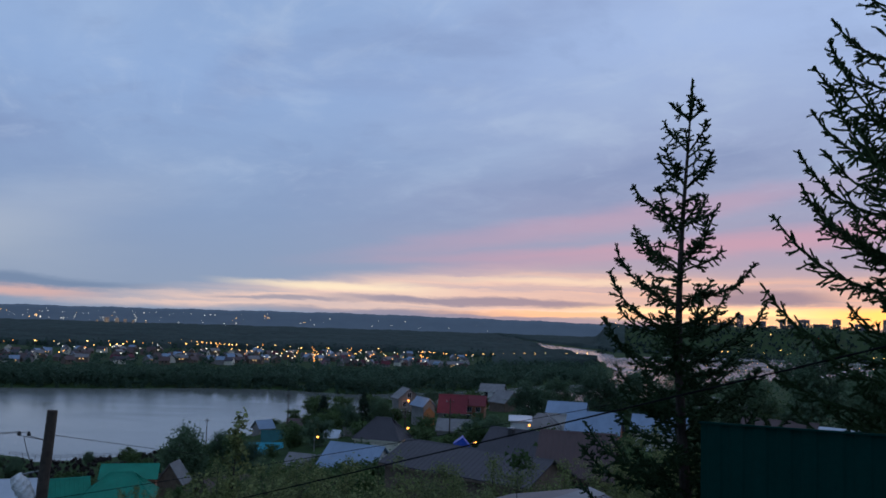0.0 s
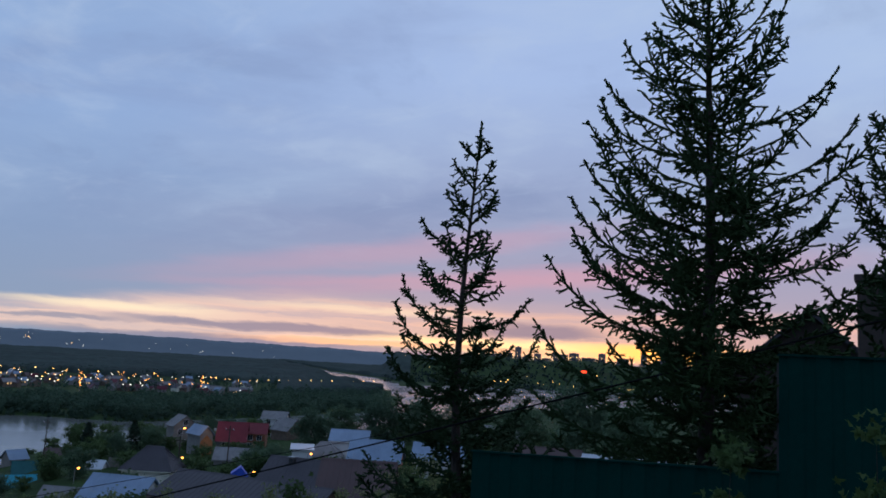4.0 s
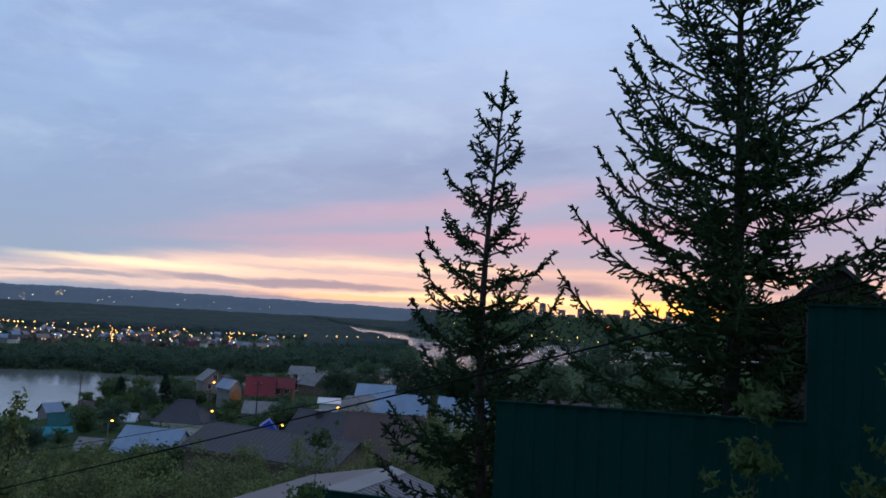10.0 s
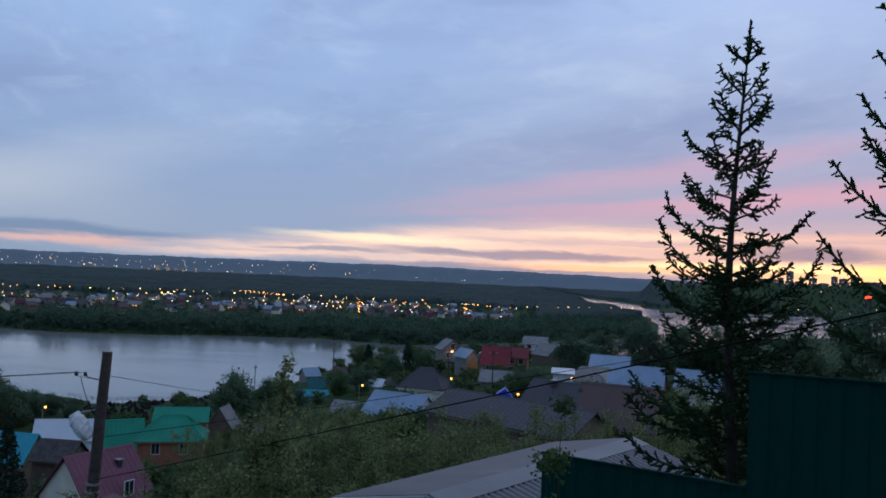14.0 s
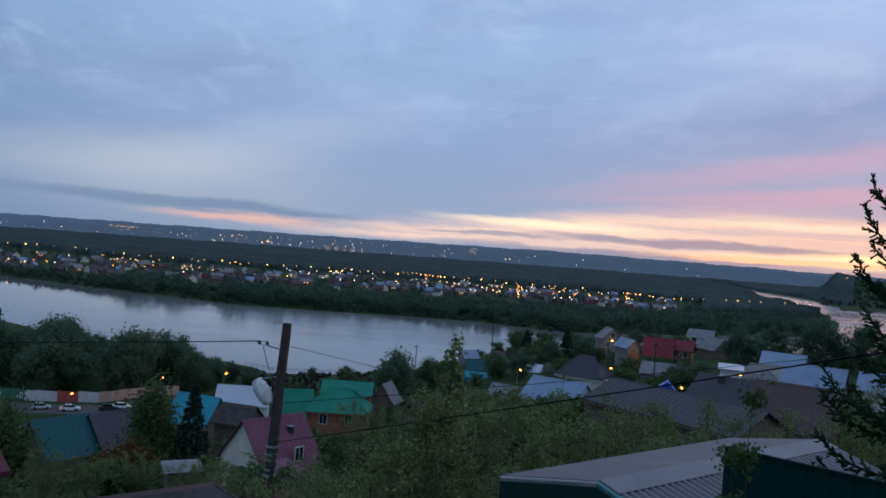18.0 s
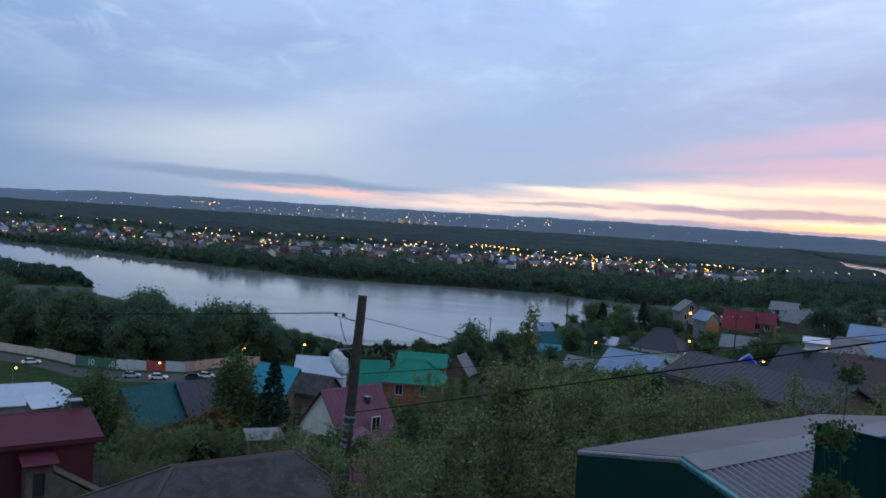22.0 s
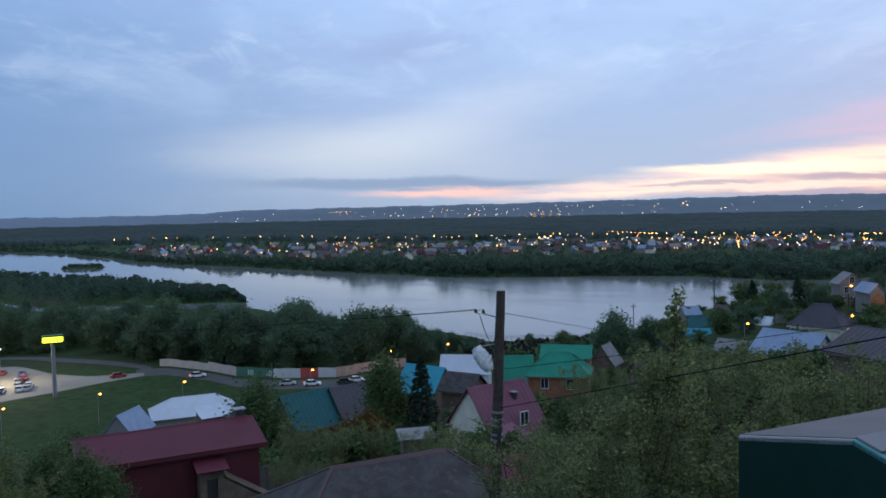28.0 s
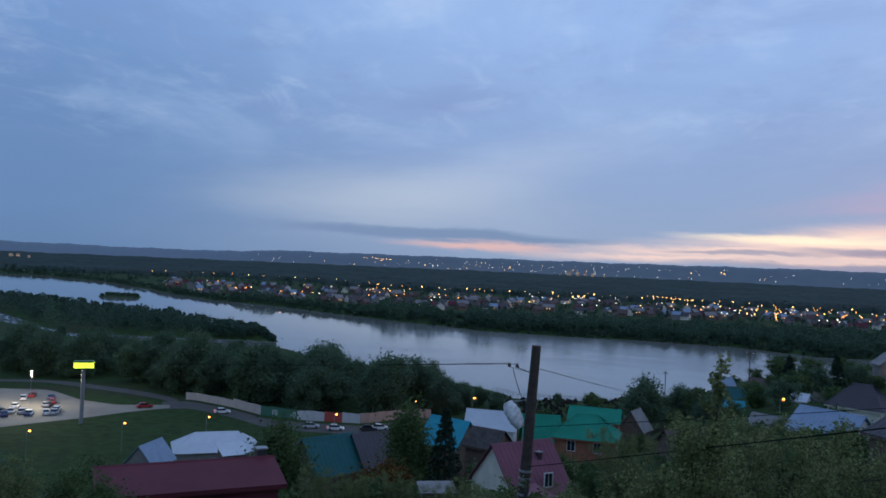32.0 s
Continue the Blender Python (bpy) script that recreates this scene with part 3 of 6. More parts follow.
def house(label, bearing, d, L, W, ridge, eave, roof, wall, turn=0.0, shape="gable", ribs=0.0, windows=(), chimney=None, over=0.35, roof2=None, category="house", name="house", group=""):
    """A house: L along its ridge, W across; ridge and eave are heights above the river. turn: degrees of the ridge from lying across the line of sight.
    windows: (side, along, height above eave line, lit) with side f (towards the viewer), b, l or r."""
    x, y, z = spot(bearing, d)
    eave = min(eave + 0.5 * W * abs(math.cos(math.radians(turn))) * (EYE - eave) / d, ridge - 0.12 * W)
    base = min(z, eave - 1.8) - 0.8
    ob = thing(name, pose(x, y, base, 0, 0, bearing + turn), label, category, group)
    e, r = eave - base, ridge - base
    l, w = L / 2, W / 2
    inset = {"gable": 0.0, "hip": min(w, l) * 0.8, "shed": 0.0}[shape]
    bm = bmesh.new()
    t = 0.22
    if shape == "shed":
        prism(bm, [(-w, 0), (w, 0), (w, r - 0.1), (-w, e - 0.1)], L, Matrix(((0, 1, 0, -l), (1, 0, 0, 0), (0, 0, 1, 0), (0, 0, 0, 1))))
    elif shape == "gable":
        prism(bm, [(-w, 0), (w, 0), (w, e), (0, r - 0.06), (-w, e)], L, Matrix(((0, 1, 0, -l), (1, 0, 0, 0), (0, 0, 1, 0), (0, 0, 0, 1))))
    else:
        box(bm, -l, l, -w, w, 0, e)
    part("wall", bm, WALLS[wall], ob)
    drop = (r - e) / w * over if shape != "shed" else 0.05
    if shape == "shed":
        part("roof", roof_slab((-l - over, -w - over, e - 0.1), (l + over, -w - over, e - 0.1), (l + over, w + over, r), (-l - over, w + over, r), 0.09, ribs), ROOFS[roof], ob)
    else:
        k = l - inset if shape == "hip" else l + over
        f = l + over
        part("roof", roof_slab((-f, -w - over, e - drop), (f, -w - over, e - drop), (k, 0, r), (-k, 0, r), 0.09, ribs), ROOFS[roof], ob)
        part("roof", roof_slab((f, w + over, e - drop), (-f, w + over, e - drop), (-k, 0, r), (k, 0, r), 0.09, ribs), ROOFS[roof2 or roof], ob)
        if shape == "hip":
            for s in (-1, 1):
                part("roof", roof_slab((s * f, -s * (w + over), e - drop), (s * f, s * (w + over), e - drop), (s * k, 0.01, r), (s * k, -0.01, r), 0.09, ribs), ROOFS[roof], ob)
            for s, t in ((-1, -1), (-1, 1), (1, -1), (1, 1)):
                bm = bmesh.new()
                rod(bm, (s * f, t * (w + over), e - drop + 0.08), (s * k, 0, r + 0.08), 0.075, 0.075, 6)
                part("hip_cap", bm, ROOFS["brown"] if roof == "slate" else ROOFS[roof], ob)
        bm = bmesh.new()
        prism(bm, [(-0.16, -0.07), (0, 0.06), (0.16, -0.07)], 2 * k, Matrix(((0, 1, 0, -k), (1, 0, 0, 0), (0, 0, 1, r + 0.09), (0, 0, 0, 1))))
        part("ridge_cap", bm, ROOFS["brown"] if roof == "slate" else ROOFS[roof], ob)
        # eave boards
        for s in (-1, 1):
            bm = bmesh.new()
            box(bm, -f, f, s * (w + over) - 0.02, s * (w + over) + 0.02, e - drop - 0.13, e - drop + 0.02)
            part("eave_board", bm, WALLS[wall], ob)
    if chimney:
        cx, cy, ch = chimney
        cz = r - abs(cy) / w * (r - e)
        bm = bmesh.new()
        box(bm, cx - 0.22, cx + 0.22, cy - 0.22, cy + 0.22, cz - 0.4, cz + ch, 0.02)
        stack = part("chimney", bm, M_DARK if ch < 0.7 else M_BRICK, ob)
        bm = bmesh.new()
        box(bm, cx - 0.3, cx + 0.3, cy - 0.3, cy + 0.3, cz + ch + 0.08, cz + ch + 0.14)
        part("cowl", bm, M_STEEL, stack)
    for side, along, up, lit in windows:
        m = {"f": pose(along, -w - 0.01, e + up, 0, 0, 180), "b": pose(along, w + 0.01, e + up), "l": pose(-l - 0.01, along, e + up, 0, 0, 90), "r": pose(l + 0.01, along, e + up, 0, 0, -90)}[side]
        window(ob, m, lit=lit)
    return ob


M_WARMPANE = glowing("lit_window", (1.0, 0.62, 0.28), 0.9)

# left of the pole
red_house = house("long house with maroon metal roof and dark red siding", 46.7, 42.4, 7.95, 4.8, 39.38, 38.1, "maroon", "red", 8.5, "gable", 0.0, (), (3.7, 0.3, 0.45))
house("small house with a blue-grey gabled roof", 49.1, 140, 6.4, 5.0, 18.6, 15.4, "paleblue", "grey", 60, "gable")
house("low building with a broad white metal roof", 44.9, 158, 15.0, 9.0, 16.2, 12.6, "white", "grey", 6, "hip")
house("small shed with a white roof", 43.8, 128, 3.6, 3.0, 20.6, 19.2, "white", "wood", 20, "shed", category="shed", name="shed")
house("long house, roof half teal and half dark brown", 37.4, 104.7, 7.0, 6.5, 27.1, 22.7, "teal", "wood", 33, "gable", 0.6)
house("house with a dark plum-brown metal roof beside the teal one", 34.3, 107.5, 5.8, 6.5, 27.1, 22.8, "dark", "wood", 33, "gable", 0.6, [("f", 0.5, -0.9, M_WARMPANE)])
house("house with a turquoise roof and grey board gable", 28.9, 110, 6.0, 5.2, 28.8, 25.4, "turquoise", "wood", -37, "gable", 0.0, [("r", 0.0, 0.6, None), ("r", 0.0, -1.4, None)])
house("weathered barn with a rough grey roof", 26.2, 94, 3.8, 3.8, 30.9, 29.0, "slate", "wood", -30, "gable", category="barn", name="barn")
house("long low building with a pale roof by the riverside", 26.0, 152, 9.0, 5.0, 22.6, 19.4, "white", "white", -8, "gable")
house("house with a plum-red roof and a cream rendered gable", 23.9, 78, 6.4, 6.8, 33.1, 28.6, "plum", "cream", 38, "gable", 0.5, [("f", 0.6, 1.0, None), ("l", -1.0, -1.2, None)], (1.2, -1.2, 0.5))
house("lean-to with a plum-red roof against the house", 22.6, 69, 3.2, 2.6, 31.0, 29.8, "plum", "wood", 58, "shed", category="lean-to", name="lean_to")
house("open shelter with a white sheet roof", 29.7, 68, 2.4, 1.6, 31.3, 30.8, "grey", "wood", 10, "shed", category="shed", name="shed")
house("brick house with a bright green hipped roof", 19.4, 105, 7.4, 6.2, 31.4, 28.4, "green", "brick", -6, "hip", 0.5, [("f", 1.6, -1.1, None), ("f", -1.6, -1.1, None), ("r", 0.0, -1.1, None)])
house("brick outbuilding with a bright green gabled roof", 22.6, 112, 4.6, 5.0, 29.6, 25.6, "green", "brick", 8, "gable", 0.5, name="outbuilding", category="outbuilding")
house("annexe with a bright green roof", 18.9, 122, 7.0, 4.0, 29.4, 27.6, "green", "brick", -6, "gable", name="outbuilding", category="outbuilding")
house("small house with a blue-grey roof", 16.2, 130, 3.6, 3.6, 28.2, 25.6, "grey", "wood", 70, "gable")
slate_house = house("old house with a weathered grey slate hipped roof", 31.5, 29.4, 8.9, 5.6, 40.9, 38.2, "slate", "wood", 22, "hip", 0.0, (), None, 0.4)

# right of the pole, down towards the river
house("white house with a pale blue-grey roof", 4.1, 92.5, 6.4, 5.4, 36.4, 34.0, "paleblue", "white", -30, "gable", 0.5, [("r", -1.4, -0.9, None), ("r", 0.2, -0.9, None), ("r", 1.6, -0.9, None), ("r", 1.4, -2.6, None), ("f", 1.0, -0.9, None)])
house("large house with a dark ribbed metal roof", -4.2, 57.4, 12.0, 5.4, 41.5, 39.9, "dark", "wood", -36, "gable", 0.42)
house("house with a dark ribbed roof and a short chimney", -7.2, 73, 5.4, 6.0, 41.0, 38.2, "dark", "wood", -30, "gable", 0.42, (), (-0.6, -0.5, 0.5))
house("house with a brown metal roof", -11.2, 62, 5.0, 6.0, 42.4, 39.4, "brown", "wood", -6, "gable", 0.42)
house("house with a pale blue roof and brick walls", -12.2, 115, 6.8, 5.6, 38.7, 36.0, "paleblue", "brick", -8, "gable", 0.5)
house("white low house with a pale blue roof", -10.3, 140, 6.0, 5.0, 37.7, 36.0, "paleblue", "white", -6, "gable", 0.5)
house("house with a grey-purple roof and a cream gable", 2.4, 125, 6.8, 5.6, 35.7, 32.7, "dark", "cream", -20, "hip", 0.5, [("r", 0, -1.0, M_WARMPANE)])
house("house with a red metal roof", -2.4, 170, 5.4, 5.2, 35.6, 32.2, "red", "grey", -6, "gable", 0.5, [("f", -1.2, -1.0, None)])
house("brick two-storey house with a red roof", -3.95, 173, 4.0, 5.0, 35.3, 33.4, "red", "brick", -6, "gable", 0.5, [("f", -1.0, -0.8, None), ("f", 0.8, -0.8, None), ("f", -1.0, -2.6, None)])
lamplit_house = house("house with a gable coloured orange as by lamplight, and blue roof", -0.3, 168, 5.2, 2.6, 35.0, 33.6, "paleblue", "grey", -62, "gable", 0.5)
house("two-storey grey rendered house with a grey roof", 0.95, 186, 4.6, 4.8, 35.4, 33.4, "grey", "grey", -70, "gable", 0.0, [("r", 0.0, 0.6, None), ("r", -1.0, -1.4, None), ("r", 1.0, -1.4, None)])
house("white two-storey house with a grey roof", -5.1, 205, 5.6, 5.0, 35.6, 34.0, "grey", "white", -10, "gable", 0.0, [("f", -1.2, -0.9, None), ("f", 1.0, -0.9, None)])
house("dark board house with a grey roof", -6.0, 190, 5.6, 5.0, 35.2, 32.8, "grey", "wood", -50, "gable")
house("shed with a turquoise roof", 10.4, 150, 5.6, 3.6, 28.0, 26.4, "turquoise", "teal", 4, "gable", name="shed", category="shed")
house("long shed with a dark teal roof", 9.4, 166, 7.0, 4.0, 28.1, 25.8, "teal", "teal", 2, "gable", name="shed", category="shed")
house("small grey shed with a pale roof", 10.6, 190, 3.6, 3.2, 27.2, 25.6, "paleblue", "grey", 30, "gable", name="shed", category="shed")
house("old house with a brown roof", 8.0, 181, 6.0, 4.6, 28.6, 26.6, "brown", "wood", -4, "gable")
house("white shed with a flat roof", -7.1, 131, 3.0, 2.6, 35.9, 35.3, "white", "white", 0, "shed", name="shed", category="shed")
house("house with a grey roof and lamplit wall", -8.6, 136, 5.2, 4.8, 36.0, 33.8, "grey", "cream", -10, "hip")
house("low house with a grey slate roof", -2.6, 150, 6.0, 4.6, 32.9, 31.0, "grey", "grey", -8, "gable")
house("white shed with a pale roof", 5.9, 150, 2.6, 2.6, 30.4, 29.3, "white", "white", -20, "gable", name="shed", category="shed")
house("board house with a brown roof", 12.8, 98, 5.2, 4.6, 31.8, 29.6, "brown", "wood", 30, "gable")
house("small house with a pale grey roof", 7.6, 118, 5.0, 4.2, 31.2, 29.0, "grey", "cream", -30, "gable")
house("house with a grey roof beyond the spruces", -16.5, 120, 7.0, 5.0, 38.2, 36.0, "paleblue", "white", -6, "gable")
house("house with a red-brown roof beyond the spruces", -24.0, 95, 7.0, 5.4, 41.0, 38.8, "brown", "brick", -10, "gable")
house("house with a pale roof behind the fence", -29.5, 60, 6.0, 5.0, 44.0, 42.2, "white", "grey", -12, "gable")
house("long building with a grey roof by the water", -20.0, 190, 16.0, 8.0, 36.0, 33.0, "grey", "grey", -4, "gable")
house("dark brick house with a steep gable", -41.3, 24, 6.0, 3.2, 51.75, 50.35, "dark", "sooty", 90, "gable", 0.0, (), None, 0.3)

sx, sy, sz = spot(-45.7, 19.0)
stack = thing("brick_chimney", pose(sx, sy, sz, 0, 0, -45.7), "broad dark brick chimney stack behind the spruces", "chimney")
bm = bmesh.new()
box(bm, -0.5, 0.5, -0.5, 0.5, -0.6, 52.25 - sz, 0.02)
part("shaft", bm, WALLS["sooty"], stack)
bm = bmesh.new()
box(bm, -0.55, 0.55, -0.55, 0.55, 52.25 - sz, 52.4 - sz, 0.02)
part("cap", bm, WALLS["sooty"], stack)
# added gable face, its orange standing for lamplight on the wall
bm = bmesh.new()
prism(bm, [(-1.28, 0.3), (1.28, 0.3), (1.28, 3.35), (0, 4.6), (-1.28, 3.35)], 0.05, Matrix(((0, 1, 0, 2.61), (1, 0, 0, 0), (0, 0, 1, 0), (0, 0, 0, 1))))
part("gable_cladding", bm, WALLS["orange"], lamplit_house, "gable face with orange lamplight in its colour")
# porch and covered stair of the red house
bm = bmesh.new()
for x0, x1, z0, z1 in ((0.95, 1.25, 0.0, 3.7), (1.75, 2.05, 0.0, 3.7), (1.25, 1.75, 3.3, 3.7), (1.25, 1.75, 0.0, 2.2)):
    box(bm, x0, x1, -3.3, -3.22, z0, z1)
box(bm, 0.95, 1.03, -3.22, -2.42, 0.0, 3.7)
box(bm, 1.97, 2.05, -3.22, -2.42, 0.0, 3.7)
porch = part("porch", bm, M_WOOD, red_house, "brown board porch")
bm = bmesh.new()
box(bm, 1.25, 1.75, -3.20, -3.16, 2.2, 3.3)
part("door", bm, M_DARK, porch)
part("porch_roof", roof_slab((0.75, -3.65, 3.72), (2.25, -3.65, 3.72), (2.25, -2.42, 4.02), (0.75, -2.42, 4.02), 0.06), ROOFS["maroon"], porch)
part("stair_roof", roof_slab((2.1, -3.3, 3.3), (2.1, -2.42, 3.4), (4.6, -2.42, 1.75), (4.6, -3.3, 1.65), 0.06), M_WOOD, porch, "board cover over the stair")
bm = bmesh.new()
prism(bm, [(2.05, 0.0), (4.5, 0.0), (4.5, 1.6), (2.05, 3.25)], 0.07, Matrix.Translation((0, -3.3, 0)))
part("stair_wall", bm, M_WOOD, porch)
# ridge boards and broken patch on the slate roof
part("roof_patch", roof_slab((4.15, -3.35, 2.43), (5.0, -3.35, 2.43), (4.7, -2.3, 3.06), (4.15, -2.3, 3.08), 0.03), M_STEEL, slate_house, "loose sheet of bare metal patching the eave")
house("low shed with a dark maroon roof behind the power pole", 23.0, 34.0, 2.4, 2.2, 39.50, 38.70, "maroon", "wood", 30, "gable", category="shed", name="shed")
# blue tarpaulin on a woodpile
tx, ty, tz = spot(-3.1, 110)
tarp = thing("tarpaulin_stack", pose(tx, ty, tz, 0, 0, -3), "woodpile under a bright blue tarpaulin", "woodpile")
bm = bmesh.new()
prism(bm, [(-1.3, 0), (1.3, 0), (1.15, 2.0), (0.1, 3.2), (-1.1, 2.3)], 2.2)
part("tarpaulin", bm, surface("blue_tarp", (0.02, 0.07, 0.45), 0.5, 0.2, 1.5, 12.0, 0.3), tarp)

# ---- close by: fence, shed roof, pole and wires ----
def rib_sheet(length, height, pitch=0.2, depth=0.02, top=None):
    """Profiled sheet standing along x, ribs upright; top(x) gives its upper edge."""
    xs, ys = [], []
    n = max(1, int(round(length / pitch)))
    p = length / n
    for i in range(n):
        for f, d in ((0.0, 0), (0.30, 0), (0.40, 1), (0.90, 1)):
            xs.append((i + f) * p), ys.append(-d * depth)
    xs.append(length), ys.append(0.0)
    bm = bmesh.new()
    back = 0.004
    rows = []
    for x, y in zip(xs, ys):
        h = top(x) if top else height
        rows.append([bm.verts.new((x, y, 0)), bm.verts.new((x, y, h)), bm.verts.new((x, y + back, h)), bm.verts.new((x, y + back, 0))])
    for a, b in zip(rows, rows[1:]):
        for i in range(4):
            j = (i + 1) % 4
            bm.faces.new((a[i], b[i], b[j], a[j]))
    bm.faces.new(rows[0]), bm.faces.new(rows[-1][::-1])
    return bm


fence = thing("metal_fence", pose(1.07, 8.19, 44.4), "dark green profiled metal fence stepping up the slope", "fence")
FENCE_RUN = [((1.07, 8.19), (2.72, 7.02), 44.2, 48.33, 48.37), ((2.72, 7.02), (4.56, 5.16), 45.2, 49.365, 49.47), ((4.56, 5.16), (6.15, 3.2), 46.0, 50.36, 50.36), ((6.15, 3.2), (7.5, 1.2), 46.4, 50.75, 50.75)]
for (ax, ay), (bx, by), z0, z1, z2 in FENCE_RUN:
    run = math.hypot(bx - ax, by - ay)
    face = pose(ax - 1.07, ay - 8.19, z0 - 44.4, 0, 0, math.degrees(math.atan2(by - ay, bx - ax)))
    tip = math.degrees(math.atan2(z2 - z1, run))
    panel = part("fence_panel", rib_sheet(run, 0, 0.2, 0.013, lambda x: z1 - z0 + (z2 - z1) * x / run), M_FENCE, fence, "", face)
    for h in (z1 - z0 - 0.33, 0.62):
        bm = bmesh.new()
        box(bm, 0.0, run, 0.015, 0.055, -0.02, 0.02)
        part("rail", bm, M_DARK, fence, "", face @ pose(0, 0, h, 0, -tip, 0))
    bm = bmesh.new()
    box(bm, -0.03, 0.03, 0.06, 0.12, -1.0, z1 - z0 - 0.06, 0.004)
    part("post", bm, M_DARK, fence, "", face)
    bm = bmesh.new()
    box(bm, -0.005, run + 0.005, -0.03, 0.012, -0.004, 0.012)
    part("cap_strip", bm, M_FENCE, fence, "", face @ pose(0, 0, z1 - z0, 0, -tip, 0))

# shed below: a grey folded roof over dark green sheet walls
shed = thing("garden_shed", pose(-0.14, 8.86, 43.4), "shed with grey sheet roof and dark green metal walls", "shed")


def at(x, y, z):
    return Vector((x + 0.14, y - 8.86, z - 43.4))


A, B, C = at(-1.25, 9.50, 47.38), at(-0.11, 8.80, 47.65), at(0.99, 7.96, 47.28)
FAR_A, FAR_B, FAR_C = at(1.78, 13.44, 47.38), at(2.92, 12.74, 47.65), at(4.02, 11.90, 47.28)
part("roof", roof_slab(A, B, FAR_B, FAR_A, 0.03), M_ZINC, shed, "smooth grey metal sheet")


def ribbed_slope(a, b, c, d, pitch=0.12, h=0.045):
    """Corrugated roof sheet over the corners a, b (lower side), c, d."""
    a, b, c, d = (Vector(p) for p in (a, b, c, d))
    up = (b - a).cross(d - a).normalized()
    up = up if up.z > 0 else -up
    n = int((d - a).length / pitch) * 4
    bm = bmesh.new()
    prev = None
    for i in range(n + 1):
        f = i / n
        o = up * (h if i % 4 in (2, 3) else 0.0)
        p, q = a.lerp(d, f) + o, b.lerp(c, f) + o
        row = [bm.verts.new(p), bm.verts.new(q), bm.verts.new(q - up * 0.004), bm.verts.new(p - up * 0.004)]
        if prev:
            for k in range(4):
                bm.faces.new((prev[k], row[k], row[(k + 1) % 4], prev[(k + 1) % 4]))
        prev = row
    return bm


part("roof", ribbed_slope(B, C, FAR_C, FAR_B), surface("ribbed_grey_sheet", (0.19, 0.175, 0.19), 0.55, 0.15, 1.0, 14.0, 0.04, 0.15, spec=0.35), shed, "corrugated grey metal sheet")
E1 = (C - B) * 0.20
part("flashing", roof_slab(B, B + E1, FAR_B + E1, FAR_B, 0.05), surface("pale_flashing", (0.20, 0.19, 0.20), 0.55, 0.15, 1.0, 14.0, 0.04, 0.15, spec=0.35), shed, "smooth pale metal edging")
bm = bmesh.new()
for p, q in ((A, B), (B, C)):
    v = [bm.verts.new(w) for w in (p, q, (q.x, q.y, -0.6), (p.x, p.y, -0.6))]
    bm.faces.new(v)
wall = part("gable_wall", bm, M_GREENWALL, shed, "dark green sheet wall")
wall.modifiers.new("thick", "SOLIDIFY").thickness = 0.03
for p, q, paint, words in ((A, B, surface("pale_trim", (0.45, 0.44, 0.45), 0.5, 0.1, 1.0, 14.0, 0.04), "pale grey verge strip"), (B, C, surface("turquoise_trim", (0.10, 0.34, 0.34), 0.5, 0.1, 1.0, 14.0, 0.04), "pale turquoise verge strip")):
    bm = bmesh.new()
    d = (q - p).normalized()
    s = Vector((d.y, -d.x, 0)).normalized() * 0.03
    v = [bm.verts.new(w) for w in (p - s + Vector((0, 0, 0.02)), q - s + Vector((0, 0, 0.02)), q - s - Vector((0, 0, 0.035)), p - s - Vector((0, 0, 0.035)), p + s + Vector((0, 0, 0.02)), q + s + Vector((0, 0, 0.02)), q + s - Vector((0, 0, 0.035)), p + s - Vector((0, 0, 0.035)))]
    for f in ((0, 1, 2, 3), (7, 6, 5, 4), (0, 4, 5, 1), (3, 2, 6, 7), (0, 3, 7, 4), (1, 5, 6, 2)):
        bm.faces.new([v[i] for i in f])
    part("verge_trim", bm, paint, shed, words)
bm = bmesh.new()
for p, q in ((FAR_A, FAR_B), (FAR_B, FAR_C), (A, FAR_A)):
    bm.faces.new([bm.verts.new(w) for w in (p, q, (q.x, q.y, -0.6), (p.x, p.y, -0.6))])
wall = part("side_wall", bm, M_GREENWALL, shed)
wall.modifiers.new("thick", "SOLIDIFY").thickness = 0.03

# leaning power pole
POLE_TOP = Vector((-7.56, 17.43, 48.07))
POLE_FOOT = Vector((-7.93, 17.30, 39.2))
pole = thing("power_pole", Matrix.Translation(POLE_FOOT), "leaning tarred wooden power pole with cables", "power pole")
bm = bmesh.new()
up = POLE_TOP - POLE_FOOT
rod(bm, (0, 0, 0), up, 0.165, 0.104, 16)
bmesh.ops.subdivide_edges(bm, edges=[e for e in bm.edges if e.calc_length() > 2], cuts=22)
for v in bm.verts:
    v.co += Vector((math.sin(v.co.z * 3.1), math.cos(v.co.z * 2.3), 0)) * 0.006 + noise.noise_vector(v.co * 3) * 0.008
part("shaft", bm, M_POLE, pole)
for f in (0.60, 0.615, 0.64, 0.655, 0.675):
    bm = bmesh.new()
    rod(bm, up * f, up * (f + 0.006), 0.140, 0.140, 14)
    part("wire_band", bm, M_STEEL, pole, "steel wire band holding the stub")
bm = bmesh.new()
rod(bm, up * 0.66 + Vector((0.10, -0.10, 0)), up * 0.60 + Vector((0.11, -0.12, 0)), 0.05, 0.05, 8)
part("splice_box", bm, M_DARK, pole)
